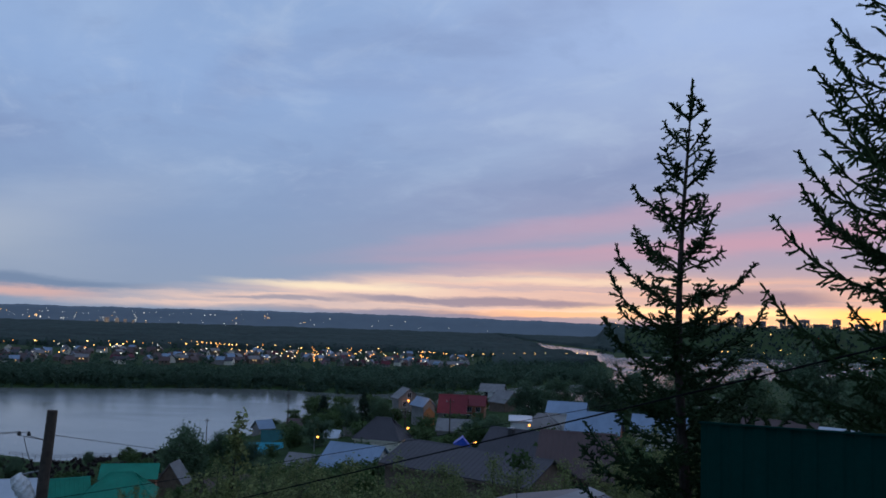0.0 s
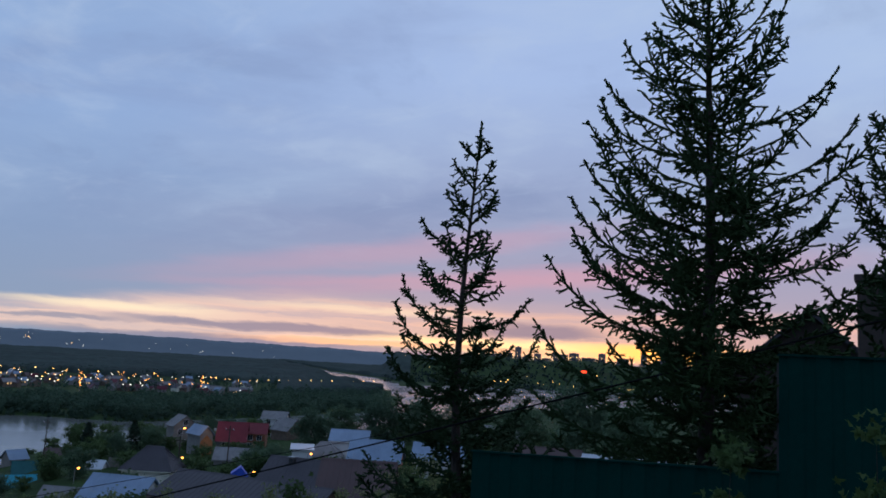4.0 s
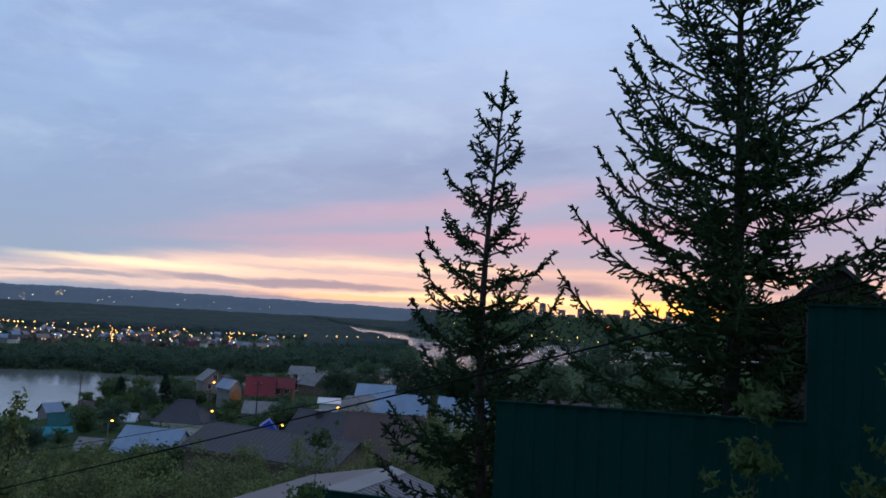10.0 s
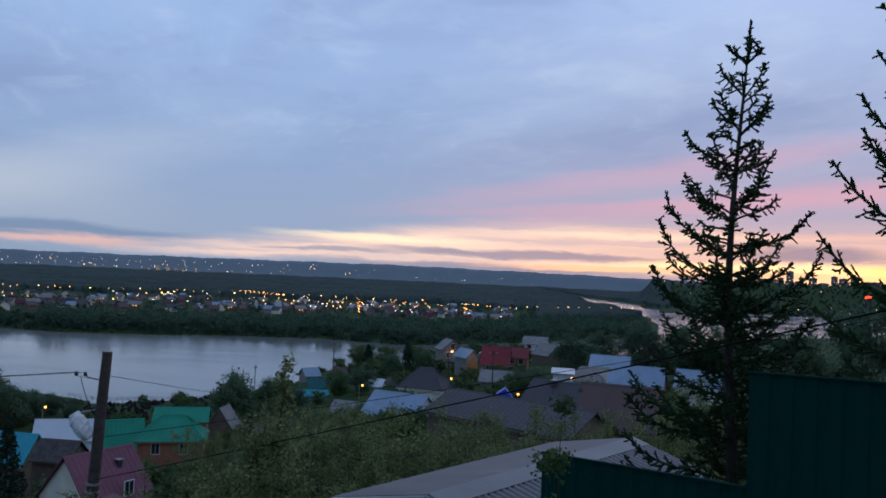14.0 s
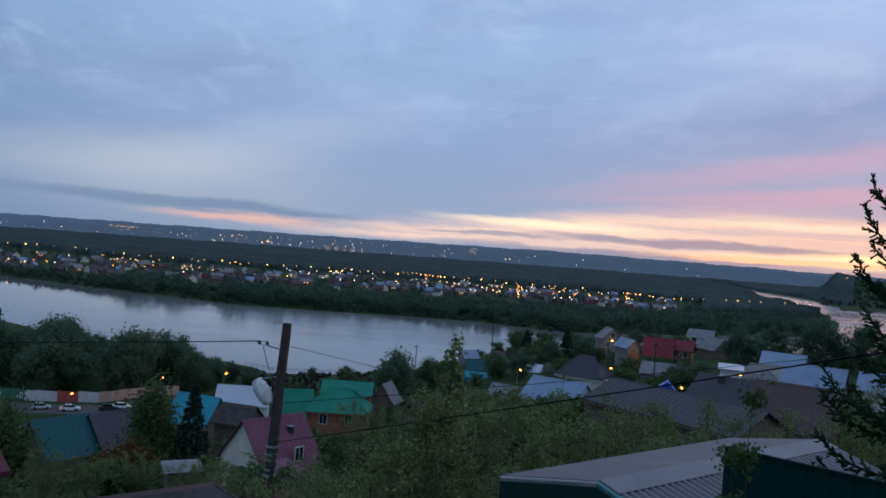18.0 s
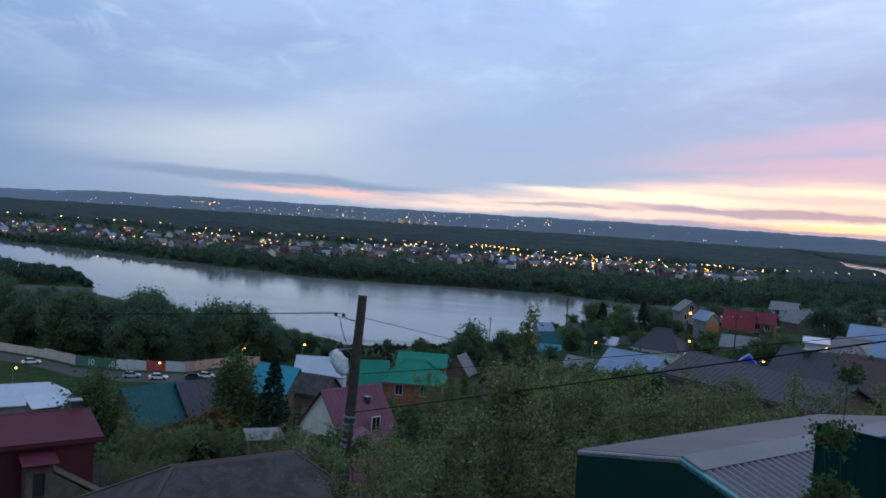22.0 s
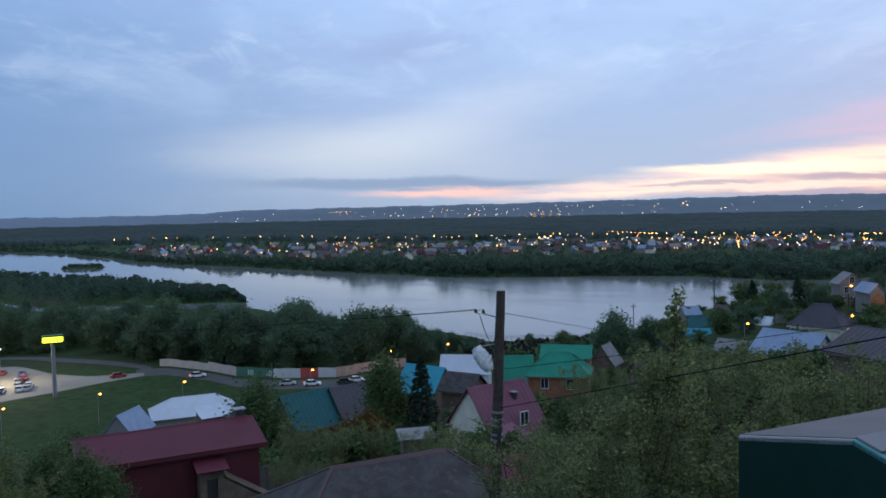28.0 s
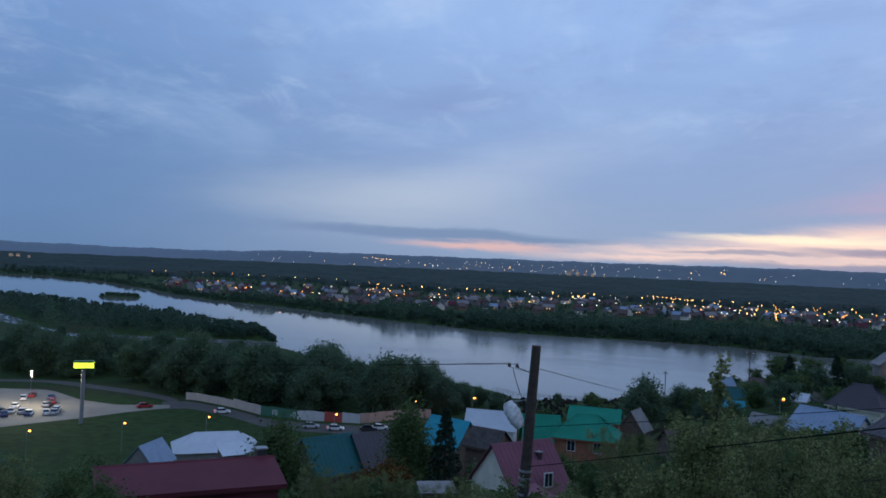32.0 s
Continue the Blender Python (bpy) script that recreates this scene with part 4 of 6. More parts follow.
for off in (-0.40, -0.60):
    bm = bmesh.new()
    b0 = up * 0.928
    rod(bm, b0, b0 + Vector((off, -0.05, 0.10)), 0.007, 0.007, 6)
    hook = part("hook", bm, M_DARK, pole)
    bm = bmesh.new()
    tip = b0 + Vector((off, -0.05, 0.10))
    rod(bm, tip, tip + Vector((0, 0, 0.05)), 0.035, 0.045, 10)
    rod(bm, tip + Vector((0, 0, 0.05)), tip + Vector((0, 0, 0.09)), 0.03, 0.02, 10)
    part("insulator", bm, M_DARK, hook, "dark ceramic insulator")
# wrapped lamp housing on a bracket
bm = bmesh.new()
c0 = up * 0.848 + Vector((-0.54, -0.12, 0.0))
c1 = up * 0.788 + Vector((-0.16, -0.12, 0.0))
steps, sides = 18, 16
axis = (c1 - c0).normalized()
across = axis.cross(Vector((0, 1, 0))).normalized()
loops = []
for i in range(steps + 1):
    f = i / steps
    r = 0.04 + 0.135 * math.sin(math.pi * min(1, f * 0.86 + 0.1)) ** 0.6
    loop = []
    for j in range(sides):
        a = 2 * math.pi * j / sides
        n = across * math.cos(a) + Vector((0, 1, 0)) * math.sin(a)
        p = c0.lerp(c1, f) + n * r
        loop.append(bm.verts.new(p + n * (0.022 * noise.noise(p * 9) + 0.010 * math.sin(f * 31 + a * 3))))
    loops.append(loop)
for p, q in zip(loops, loops[1:]):
    for j in range(sides):
        bm.faces.new((p[j], p[(j + 1) % sides], q[(j + 1) % sides], q[j]))
bm.faces.new(loops[0]), bm.faces.new(loops[-1][::-1])
part("wrapped_box", bm, surface("white_wrap", (0.62, 0.63, 0.64), 0.6, 0.25, 6.0, 40.0, 0.8), pole, "white plastic-wrapped housing tied to the pole")
bm = bmesh.new()
rod(bm, up * 0.815, c1, 0.02, 0.02, 6)
rod(bm, up * 0.861, c0, 0.015, 0.015, 6)
part("bracket", bm, M_STEEL, pole)


M_CABLE = surface("black_cable_rubber", (0.010, 0.010, 0.011), 0.9, 0.2, 2.0, 20.0, 0.0, spec=0.08)


def cable(name, p, q, sag, r, label, parent=None):
    p, q = Vector(p), Vector(q)
    cu = bpy.data.curves.new(name, "CURVE")
    cu.dimensions, cu.bevel_depth, cu.bevel_resolution = "3D", r, 1
    sp = cu.splines.new("POLY")
    sp.points.add(28)
    for i in range(29):
        f = i / 28
        w = p.lerp(q, f)
        sp.points[i].co = (w.x, w.y, w.z - sag * 4 * f * (1 - f), 1)
    cu.materials.append(M_CABLE)
    ob = new(name, cu)
    return tagged(ob, label, "cable")


top = POLE_FOOT + up * 0.943
cable("overhead_cable", POLE_FOOT + up * 0.687, (8.7, 1.3, 52.17), 0.04, 0.009, "thick black cable slung from the pole to a house")
cable("overhead_cable", POLE_FOOT + up * 0.79, (14.3, 20.5, 50.35), 0.16, 0.007, "thin black cable from the pole over the gardens")
cable("overhead_wire", top + Vector((-0.4, -0.05, 0.05)), (-46.0, 38.6, 42.1), 0.1, 0.007, "thin bare wire running from the pole along the slope")
cable("overhead_wire", top + Vector((-0.6, -0.05, 0.05)), (-46.0, 38.2, 42.1), 0.12, 0.007, "thin bare wire running from the pole along the slope")
cable("overhead_wire", POLE_FOOT + up * 0.943, (-8.3, 92.0, 34.3), 0.3, 0.007, "thin bare wire running from the pole down the slope")
cable("drop_wire", POLE_FOOT + up * 0.935 + Vector((-0.5, -0.05, 0)), POLE_FOOT + up * 0.85 + Vector((-0.1, -0.1, 0)), 0.1, 0.008, "loose black wire hanging beside the pole")
cable("drop_wire", POLE_FOOT + up * 0.63 + Vector((0.1, -0.1, 0)), (-8.8, 21.0, 42.0), 0.5, 0.009, "black wire dropping from the pole to a roof")

# ---- trees ----
def spikes(p, q, r, sides=4, tip=0.25):
    """Tapered spikes from p to q, all at once: vertices and faces."""
    n = len(p)
    d = q - p
    d = d / (np.linalg.norm(d, axis=1, keepdims=True) + 1e-9)
    ref = np.where(np.abs(d[:, 2:3]) > 0.9, [[1.0, 0, 0]], [[0, 0, 1.0]])
    u = np.cross(d, ref)
    u /= np.linalg.norm(u, axis=1, keepdims=True) + 1e-9
    w = np.cross(d, u)
    ring = []
    for base, rad in ((p, r), (q, r * tip)):
        for i in range(sides):
            a = 2 * math.pi * i / sides
            ring.append(base + (u * math.cos(a) + w * math.sin(a)) * rad[:, None])
    v = np.stack(ring, 1).reshape(-1, 3)
    k = np.arange(n)[:, None] * (2 * sides)
    f = [np.concatenate([k + i, k + (i + 1) % sides, k + sides + (i + 1) % sides, k + sides + i], 1) for i in range(sides)]
    f.append(np.concatenate([k + sides + i for i in range(sides)], 1)) if sides == 4 else None
    return v, np.concatenate(f, 0)


def leaves(centres, size, rng, length=1.5, droop=0.0, level=0.0):
    """Small folded leaves, each of two triangles, at the given centres; level: how far they spread flat to the sky."""
    n = len(centres)
    d = rng.normal(size=(n, 3))
    d[:, 2] = d[:, 2] * (1 - level) - droop
    d /= np.linalg.norm(d, axis=1, keepdims=True)
    s = np.cross(d, rng.normal(size=(n, 3)))
    s[:, 2] *= 1 - level
    s /= np.linalg.norm(s, axis=1, keepdims=True) + 1e-9
    z = size * rng.uniform(0.6, 1.35, (n, 1))
    fold = np.cross(d, s) * z * 0.12
    v = np.stack([centres - d * z * length / 2, centres + s * z / 2 + fold, centres + d * z * length / 2, centres - s * z / 2 + fold], 1).reshape(-1, 3)
    k = np.arange(n)[:, None] * 4
    return v, np.concatenate([np.concatenate([k, k + 1, k + 2], 1), np.concatenate([k, k + 2, k + 3], 1)], 0)


def join(pieces):
    vs, fs, off = [], [], 0
    for v, f in pieces:
        vs.append(v)
        fs.extend((f + off).tolist())
        off += len(v)
    return np.concatenate(vs).tolist(), fs


def mesh_part(name, pieces, material, parent, label=""):
    v, f = join(pieces)
    ob = new(name, mesh_of(name, v, f, material))
    ob.parent = parent
    if label:
        tagged(ob, label)
    return ob


def tube(pts, radii, sides=7):
    """One closed skin along a line of points."""
    pts = [Vector(p) for p in pts]
    bm = bmesh.new()
    loops = []
    for i, (p, r) in enumerate(zip(pts, radii)):
        d = (pts[min(i + 1, len(pts) - 1)] - pts[max(i - 1, 0)]).normalized()
        u = d.cross(Vector((0, 1, 0)) if abs(d.y) < 0.9 else Vector((1, 0, 0))).normalized()
        w = d.cross(u)
        loops.append([bm.verts.new(p + (u * math.cos(6.2832 * k / sides) + w * math.sin(6.2832 * k / sides)) * r) for k in range(sides)])
    for a, b in zip(loops, loops[1:]):
        for k in range(sides):
            bm.faces.new((a[k], a[(k + 1) % sides], b[(k + 1) % sides], b[k]))
    bm.faces.new(loops[0][::-1]), bm.faces.new(loops[-1])
    return bm


def trunk_mesh(name, pts, radii, parent, sides=9):
    return part(name, tube(pts, radii, sides), M_BARK, parent)


def spruce(m, height, reach, seed, label, clear=1.2, full=1.0, rise=0.5, step=0.42, flare=0.4, ragged=0.2, crowd=5, plume=0.20, open_top=0.0, fenced=None):
    """A spruce built shoot by shoot: whorls of plumed boughs, their side twigs and the needled shoots on these.
    ragged: share of boughs that stand out beyond the rest; plume: longest side twig; open_top: metres below the tip that stay thin;
    fenced: direction to a fence, room before it and the height below which boughs must stop short of it."""
    rng = np.random.default_rng(seed)
    ob = thing("spruce", m, label, "spruce tree", "spruces by the fence")
    bend = rng.normal(size=2) * 0.03
    stem = lambda z: np.array([bend[0] * math.sin(z * 0.9), bend[1] * math.sin(z * 0.7 + 1), z])
    zs = np.linspace(-0.6, height, 26)
    trunk_mesh("trunk", [stem(z) for z in zs], [max(0.008, 0.0125 * (height - z) + 0.006) for z in zs], ob)
    P, Q, R = [], [], []
    unit = lambda v: v / (math.sqrt(v[0] * v[0] + v[1] * v[1] + v[2] * v[2]) + 1e-9)

    def shoot(p, q, r):
        P.append(p), Q.append(q), R.append(r)

    def twig(p, d, ln, branching, droop):
        """A side twig that hangs a little and lifts its tip, with short shoots on it."""
        n = max(1, round(ln / 0.055))
        side = unit(np.cross(d, [0.1, 0.1, 1.0]))
        a = p
        for i in range(n):
            f = (i + 1) / n
            dd = unit(d + np.array([0, 0, droop * (1 - 1.5 * f)]) + rng.normal(size=3) * 0.13)
            b = a + dd * (ln / n)
            shoot(a, b, 0.0112)
            if branching and i < n - 1 or branching and n == 1:
                for s in (-1, 1):
                    if rng.random() < 0.62 * full:
                        e = unit(dd * 0.75 + side * (s * 0.65) + rng.normal(size=3) * 0.22)
                        shoot(b, b + e * rng.uniform(0.035, 0.035 + 0.055 * (1.15 - f)), 0.0105)
            a = b

    def bough(z, a, ln, tilt, depth, dense=1.0):
        out, side = np.array([math.cos(a), math.sin(a), 0.0]), np.array([-math.sin(a), math.cos(a), 0.0])
        if fenced and z < fenced[3]:
            towards = math.cos(a) * fenced[0] + math.sin(a) * fenced[1]
            ln = min(ln, fenced[2] / max(0.1, towards))
        n = max(3, int(ln / 0.055))
        p = stem(z)
        sag = 0.16 * min(1.0, depth / 3.0)
        for i in range(n):
            f = i / n
            t = tilt - sag * math.sin(math.pi * min(1.0, f * 1.3)) * 1.6 + 0.55 * f * f * f
            d = unit(out * math.cos(t) + np.array([0, 0, math.sin(t)]) + rng.normal(size=3) * 0.035)
            q = p + d * (ln / n)
            shoot(p, q, 0.016 - 0.004 * f)
            room = (1 - f) * ln
            if f * ln > 0.06:
                for s in (-1, 1):
                    if rng.random() < 0.86 * full * dense:
                        e = unit(d * rng.uniform(0.5, 0.9) + side * (s * 0.75) + np.array([0, 0, rng.normal() * 0.34 - 0.10]))
                        twig(q, e, min(plume, 0.045 + room * 0.34) * rng.uniform(0.5, 1.2), True, -0.05 - 0.30 * min(1.0, depth / 4))
                if rng.random() < 0.55 * full * dense:
                    e = unit(d * 0.55 + np.array([0, 0, rng.choice([-0.9, -0.7, 0.55])]) + side * (rng.normal() * 0.3))
                    twig(q, e, min(plume * 0.75, 0.04 + room * 0.25) * rng.uniform(0.5, 1.1), True, 0.0)
            p = q
        for s in (-0.6, 0.0, 0.6):
            shoot(p, p + unit(d + side * s) * 0.05, 0.0115)

    # the leader
    for i in range(9):
        z0 = height - 0.42 + i * 0.05
        shoot(stem(z0), stem(z0 + 0.05), 0.019)
        for s in range(3):
            shoot(stem(z0), stem(z0) + unit(np.array([*rng.normal(size=2), 1.1])) * 0.065, 0.012)
    z, turn = height - 0.44, rng.uniform(0, 6.28)
    while z > clear:
        depth = height - z
        thin = smooth(np.float64(depth), open_top * 0.6, open_top + 0.01) if open_top else 1.0
        ln0 = min(reach, 0.11 + depth * flare)
        count = crowd if depth < 1.5 else crowd + 1 if depth < 3.0 else crowd + 2
        turn += 0.9
        for j in range(count):
            a = turn + 6.283 * j / count + rng.normal() * 0.2
            far = rng.random() < ragged
            ln = ln0 * (rng.uniform(0.92, 1.08) if far else rng.uniform(0.55, 0.88))
            tilt = rise * (1.15 - 0.75 * min(1.0, depth / (height * 0.62))) + rng.normal() * 0.10 + (0.14 if far else 0.0)
            bough(z + rng.normal() * 0.035, a, ln, tilt, depth, 1.0 + 0.45 * max(0.0, min(1.0, depth - 3.2)))
        if depth > 0.7:
            # weaker boughs between the whorls
            for j in range(int(round((3 + 3 * min(1.0, depth / 3) + 5 * max(0.0, min(1.0, depth - 3.4))) * full * thin))):
                bough(z - step * rng.uniform(0.25, 0.75), rng.uniform(0, 6.283), ln0 * rng.uniform(0.25, 0.55), rise * 0.6 + rng.normal() * 0.2, depth, 0.85)
        z -= step * rng.uniform(0.88, 1.1)
    P, Q, R = np.array(P), np.array(Q), np.array(R)
    body = spikes(P, Q, R, 3, 0.8)
    # needles standing off the shoots
    k = 5
    f = rng.random((len(P), k, 1))
    base = P[:, None] * (1 - f) + Q[:, None] * f
    ax = (Q - P) / (np.linalg.norm(Q - P, axis=1, keepdims=True) + 1e-9)
    d = rng.normal(size=base.shape)
    d -= (d * ax[:, None]).sum(-1, keepdims=True) * ax[:, None]
    d /= np.linalg.norm(d, axis=2, keepdims=True) + 1e-9
    tip = base + d * 0.021 + ax[:, None] * 0.012
    wid = np.cross(d, ax[:, None]) * 0.0050
    nv = np.stack([base - wid, base + wid, tip], 2).reshape(-1, 3)
    nf = np.arange(len(nv)).reshape(-1, 3)
    mesh_part("crown", [body, (nv, nf)], M_NEEDLE, ob, "bushy needled boughs")
    return ob


spruce(pose(3.2, 8.91, 45.0), 8.04, 1.45, 3, "slender young spruce with open upper whorls behind the fence", 1.4, 1.08, 0.62, 0.43, 0.33, 0.5, 5, 0.17)
spruce(pose(4.83, 6.51, 45.9), 9.0, 1.78, 8, "taller bushy spruce with rising boughs behind the fence", 1.6, 0.65, 0.62, 0.30, 0.48, 0.38, 6, 0.25, 0.0, (-0.711, -0.703, 0.85, 3.5))
spruce(pose(7.05, 5.75, 46.2), 8.35, 1.50, 21, "dense dark spruce at the end of the fence", 2.2, 1.0, 0.75, 0.34, 0.44, 0.18, 6, 0.22, 1.7)


def branches(rng, height, spread, limbs, low=0.25):
    """Limb lines of a broad tree: start, end, and points for leaf clumps."""
    lines, ends = [], []
    for i in range(limbs):
        z = height * (low + (0.92 - low) * (i / limbs) ** 0.9)
        a = i * 2.4 + rng.normal() * 0.4
        room = math.sin(math.pi * min(1, (z / height - low * 0.6) / (1.02 - low * 0.6)) ** 0.75)
        ln = spread * (0.35 + 0.65 * room) * rng.uniform(0.7, 1.15)
        s = np.array([0, 0, z * 0.86])
        e = s + np.array([math.cos(a) * ln, math.sin(a) * ln, ln * rng.uniform(0.25, 0.8)])
        lines.append((s, e, 0.012 * height * (1 - i / limbs) ** 0.7 + 0.006))
        for f in (0.45, 0.7, 0.88, 1.0):
            ends.append(s + (e - s) * f + rng.normal(size=3) * spread * 0.08)
    ends.append(np.array([0, 0, height * 0.97]))
    ends.append(np.array([0, 0, height * 0.88]))
    return lines, np.array(ends)


def broad_tree(name, m, height, spread, seed, label, count, leaf, material, limbs=14, clump=0.16, category="tree", group="", low=0.25):
    rng = np.random.default_rng(seed)
    ob = thing(name, m, label, category, group)
    lines, ends = branches(rng, height, spread, limbs, low)
    bm = bmesh.new()
    r = 0.018 * height
    for i in range(6):
        rod(bm, (0, 0, -0.8 + (height * 0.92 + 0.8) * i / 6), (0, 0, -0.8 + (height * 0.92 + 0.8) * (i + 1) / 6), r * (1 - i / 6.6), r * (1 - (i + 1) / 6.6), 7)
    for s, e, w in lines:
        rod(bm, s, e, w, w * 0.35, 5)
    part("trunk", bm, M_BARK, ob)
    pick = ends[rng.integers(0, len(ends), count)]
    c = pick + rng.normal(size=(count, 3)) * height * clump * rng.uniform(0.35, 1.0, (count, 1)) * [0.62, 0.62, 0.5]
    mesh_part("crown", [leaves(c, leaf, rng, 1.5, 0.1, 0.3)], material, ob)
    return ob


def shrub(m, height, width, seed, label, count, leaf, material, stems=11, name="shrub", shoots=11, spire=0.0):
    """A many-stemmed garden shrub or fruit tree with leafy upright shoots."""
    rng = np.random.default_rng(seed)
    ob = thing(name, m, label, "shrub" if name == "shrub" else "fruit tree", "garden shrubs")
    bm = bmesh.new()
    pts = []
    for i in range(stems):
        a, lean = i * 2.4, width / 2 * math.sqrt((i + 0.5) / stems)
        ln = height * (rng.uniform(0.62, 0.96) if not spire else rng.uniform(0.86, 1.0) - 0.50 * lean / (width / 2))
        p = np.array([0, 0, -0.4])
        for k in range(1, 8):
            f = k / 7
            q = np.array([math.cos(a) * lean * f ** 1.2, math.sin(a) * lean * f ** 1.2, ln * f]) + rng.normal(size=3) * 0.05
            rod(bm, p, q, 0.03 * (1.15 - f), 0.03 * (1.1 - f), 5)
            if f > 0.25:
                for j in range(5):
                    b = rng.uniform(0, 6.28)
                    e = q + np.array([math.cos(b), math.sin(b), rng.uniform(0.1, 1.0)]) * rng.uniform(0.25, 0.65)
                    rod(bm, q, e, 0.008, 0.003, 4)
                    for g in (0.3, 0.6, 0.85, 1.0):
                        pts.append(q + (e - q) * g)
            p = q
    for i in range(shoots):
        a, rr = rng.uniform(0, 6.28), rng.uniform(0, width * 0.4)
        s = np.array([math.cos(a) * rr, math.sin(a) * rr, height * (0.7 if not spire else 0.82 - 0.9 * rr / width)])
        e = s + np.array([rng.normal() * 0.1, rng.normal() * 0.1, height * (rng.uniform(0.18, 0.36) if not spire else rng.uniform(0.08, 0.2))])
        rod(bm, s, e, 0.014, 0.004, 4)
        for g in np.linspace(0.05, 1, 34):
            pts.append(s + (e - s) * g)
    tip = []
    if spire:
        s, e = np.array([0.1, 0.2, height * 0.74]), np.array([0.22, 0.2, spire])
        rod(bm, s, e, 0.03, 0.005, 5)
        for g in np.linspace(0.2, 1, 26):
            tip.append(s + (e - s) * g)
        for g, a in zip(np.linspace(0.35, 0.9, 9), np.arange(9) * 2.4):
            q = s + (e - s) * g
            w = q + np.array([math.cos(a), math.sin(a), 1.0]) * 0.36 * (1.15 - g)
            rod(bm, q, w, 0.008, 0.003, 4)
            tip.extend([q + (w - q) * h for h in (0.4, 0.7, 1.0)])
    part("stem", bm, M_BARK, ob)
    pts = np.array(pts)
    tufts = pts[rng.choice(len(pts), len(pts) // 5, replace=False)]
    c = tufts[rng.integers(0, len(tufts), count)] + rng.normal(size=(count, 3)) * 0.10
    sprays = [leaves(c, leaf, rng, 1.7, 0.05, 0.25)]
    if tip:
        tip = np.array(tip)
        sprays.append(leaves(tip[rng.integers(0, len(tip), 620)] + rng.normal(size=(620, 3)) * 0.055, 0.052, rng, 1.6, 0.1))
    mesh_part("foliage", sprays, material, ob)
    return ob


def stand(bearing, d, turn=0.0, size=1.0, sink=0.0):
    x, y, z = spot(bearing, d)
    return pose(x, y, z - sink, 0, 0, turn) @ Matrix.Diagonal((size, size, size, 1))


# the tall fruit tree in the middle and the garden growth round it
shrub(stand(12.6, 13.0), 6.1, 3.9, 5, "tall leafy fruit tree with upright shoots below the viewpoint", 38000, 0.037, M_LEAF_NEAR, 18, "fruit_tree", 22, 6.78)
low1 = shrub(stand(6.0, 14.5), 5.5, 4.2, 6, "leafy garden shrub with pale spring leaves", 27000, 0.037, M_LEAF_NEAR, 16)
low2 = shrub(stand(0.5, 16.5), 5.6, 4.2, 7, "leafy garden shrub with pale spring leaves", 27000, 0.037, M_LEAF_NEAR, 16)


def again(ob, bearing, d, turn, size):
    c = copy_thing(ob, stand(bearing, d, turn))
    c.scale = (size, size, size)
    return c


for ob, b, d, turn, size in ((low1, 16.6, 14.5, 80, 0.80), (low2, 3.0, 18.5, 60, 1.05), (low1, -4.0, 17.5, 150, 0.98), (low2, -7.5, 17.0, 200, 0.9), (low1, -11.5, 16.0, 20, 0.7), (low1, 20.5, 17.0, 250, 0.92), (low2, 15.0, 12.4, 310, 0.82), (low1, 18.6, 24.0, 40, 0.80), (low2, 26.5, 14.0, 100, 0.45), (low2, 26.0, 40.0, 10, 0.75), (low1, 29.0, 50.0, 120, 0.75), (low2, 36.5, 38.0, 120, 0.5), (low1, 38.8, 40.0, 70, 0.5), (low1, 56.0, 30.0, 300, 0.62), (low2, 58.0, 33.0, 180, 0.8), (low1, 38.0, 56.0, 20, 0.8), (low2, 35.5, 60.0, 80, 0.75), (low1, 32.5, 62.0, 45, 0.8), (low2, 27.8, 60.0, 200, 0.7), (low2, 17.0, 58.0, 45, 1.2), (low1, 12.5, 62.0, 145, 1.2), (low2, 8.5, 55.0, 245, 1.0), (low1, -14.5, 40.0, 45, 0.9), (low2, -19.0, 22.0, 45, 0.9), (low1, -26.0, 14.0, 145, 0.6), (low2, -31.5, 12.0, 245, 0.55), (low1, -22.0, 13.0, 85, 0.55)):
    again(ob, b, d, turn, size)

# ---- trees on the slope and along the river ----
oak = broad_tree("riverside_tree", stand(34.0, 250), 13.0, 5.0, 31, "full-crowned riverside tree in dark summer leaf", 8000, 0.36, M_RIVERLEAF, 16, 0.17, group="riverside trees", low=0.08)
elm = broad_tree("riverside_tree", stand(30.5, 245), 11.0, 4.6, 32, "full-crowned riverside tree in dark summer leaf", 7200, 0.35, M_RIVERLEAF, 14, 0.19, group="riverside trees", low=0.08)
willow = broad_tree("riverside_tree", stand(37.0, 262), 12.0, 5.6, 33, "broad riverside willow in dark summer leaf", 7600, 0.35, M_RIVERLEAF, 18, 0.15, group="riverside trees", low=0.12)
rust = broad_tree("bronze_tree", stand(33.2, 84), 5.5, 2.6, 34, "small tree with bronze-brown leaves", 2600, 0.24, M_LEAF_RUST, 12, 0.17)
garden = broad_tree("garden_tree", stand(40.5, 74), 10.4, 2.3, 35, "tall dark garden tree", 13000, 0.20, M_LEAF, 16, 0.16, group="garden trees", low=0.08)
rng = np.random.default_rng(77)
KINDS = (oak, elm, willow)


def plant(kind, bearing, d, size):
    c = copy_thing(kind, stand(bearing, d, float(rng.uniform(0, 360)), 1.0, 0.3))
    c.scale = (size, size, size * float(rng.uniform(0.9, 1.12)))


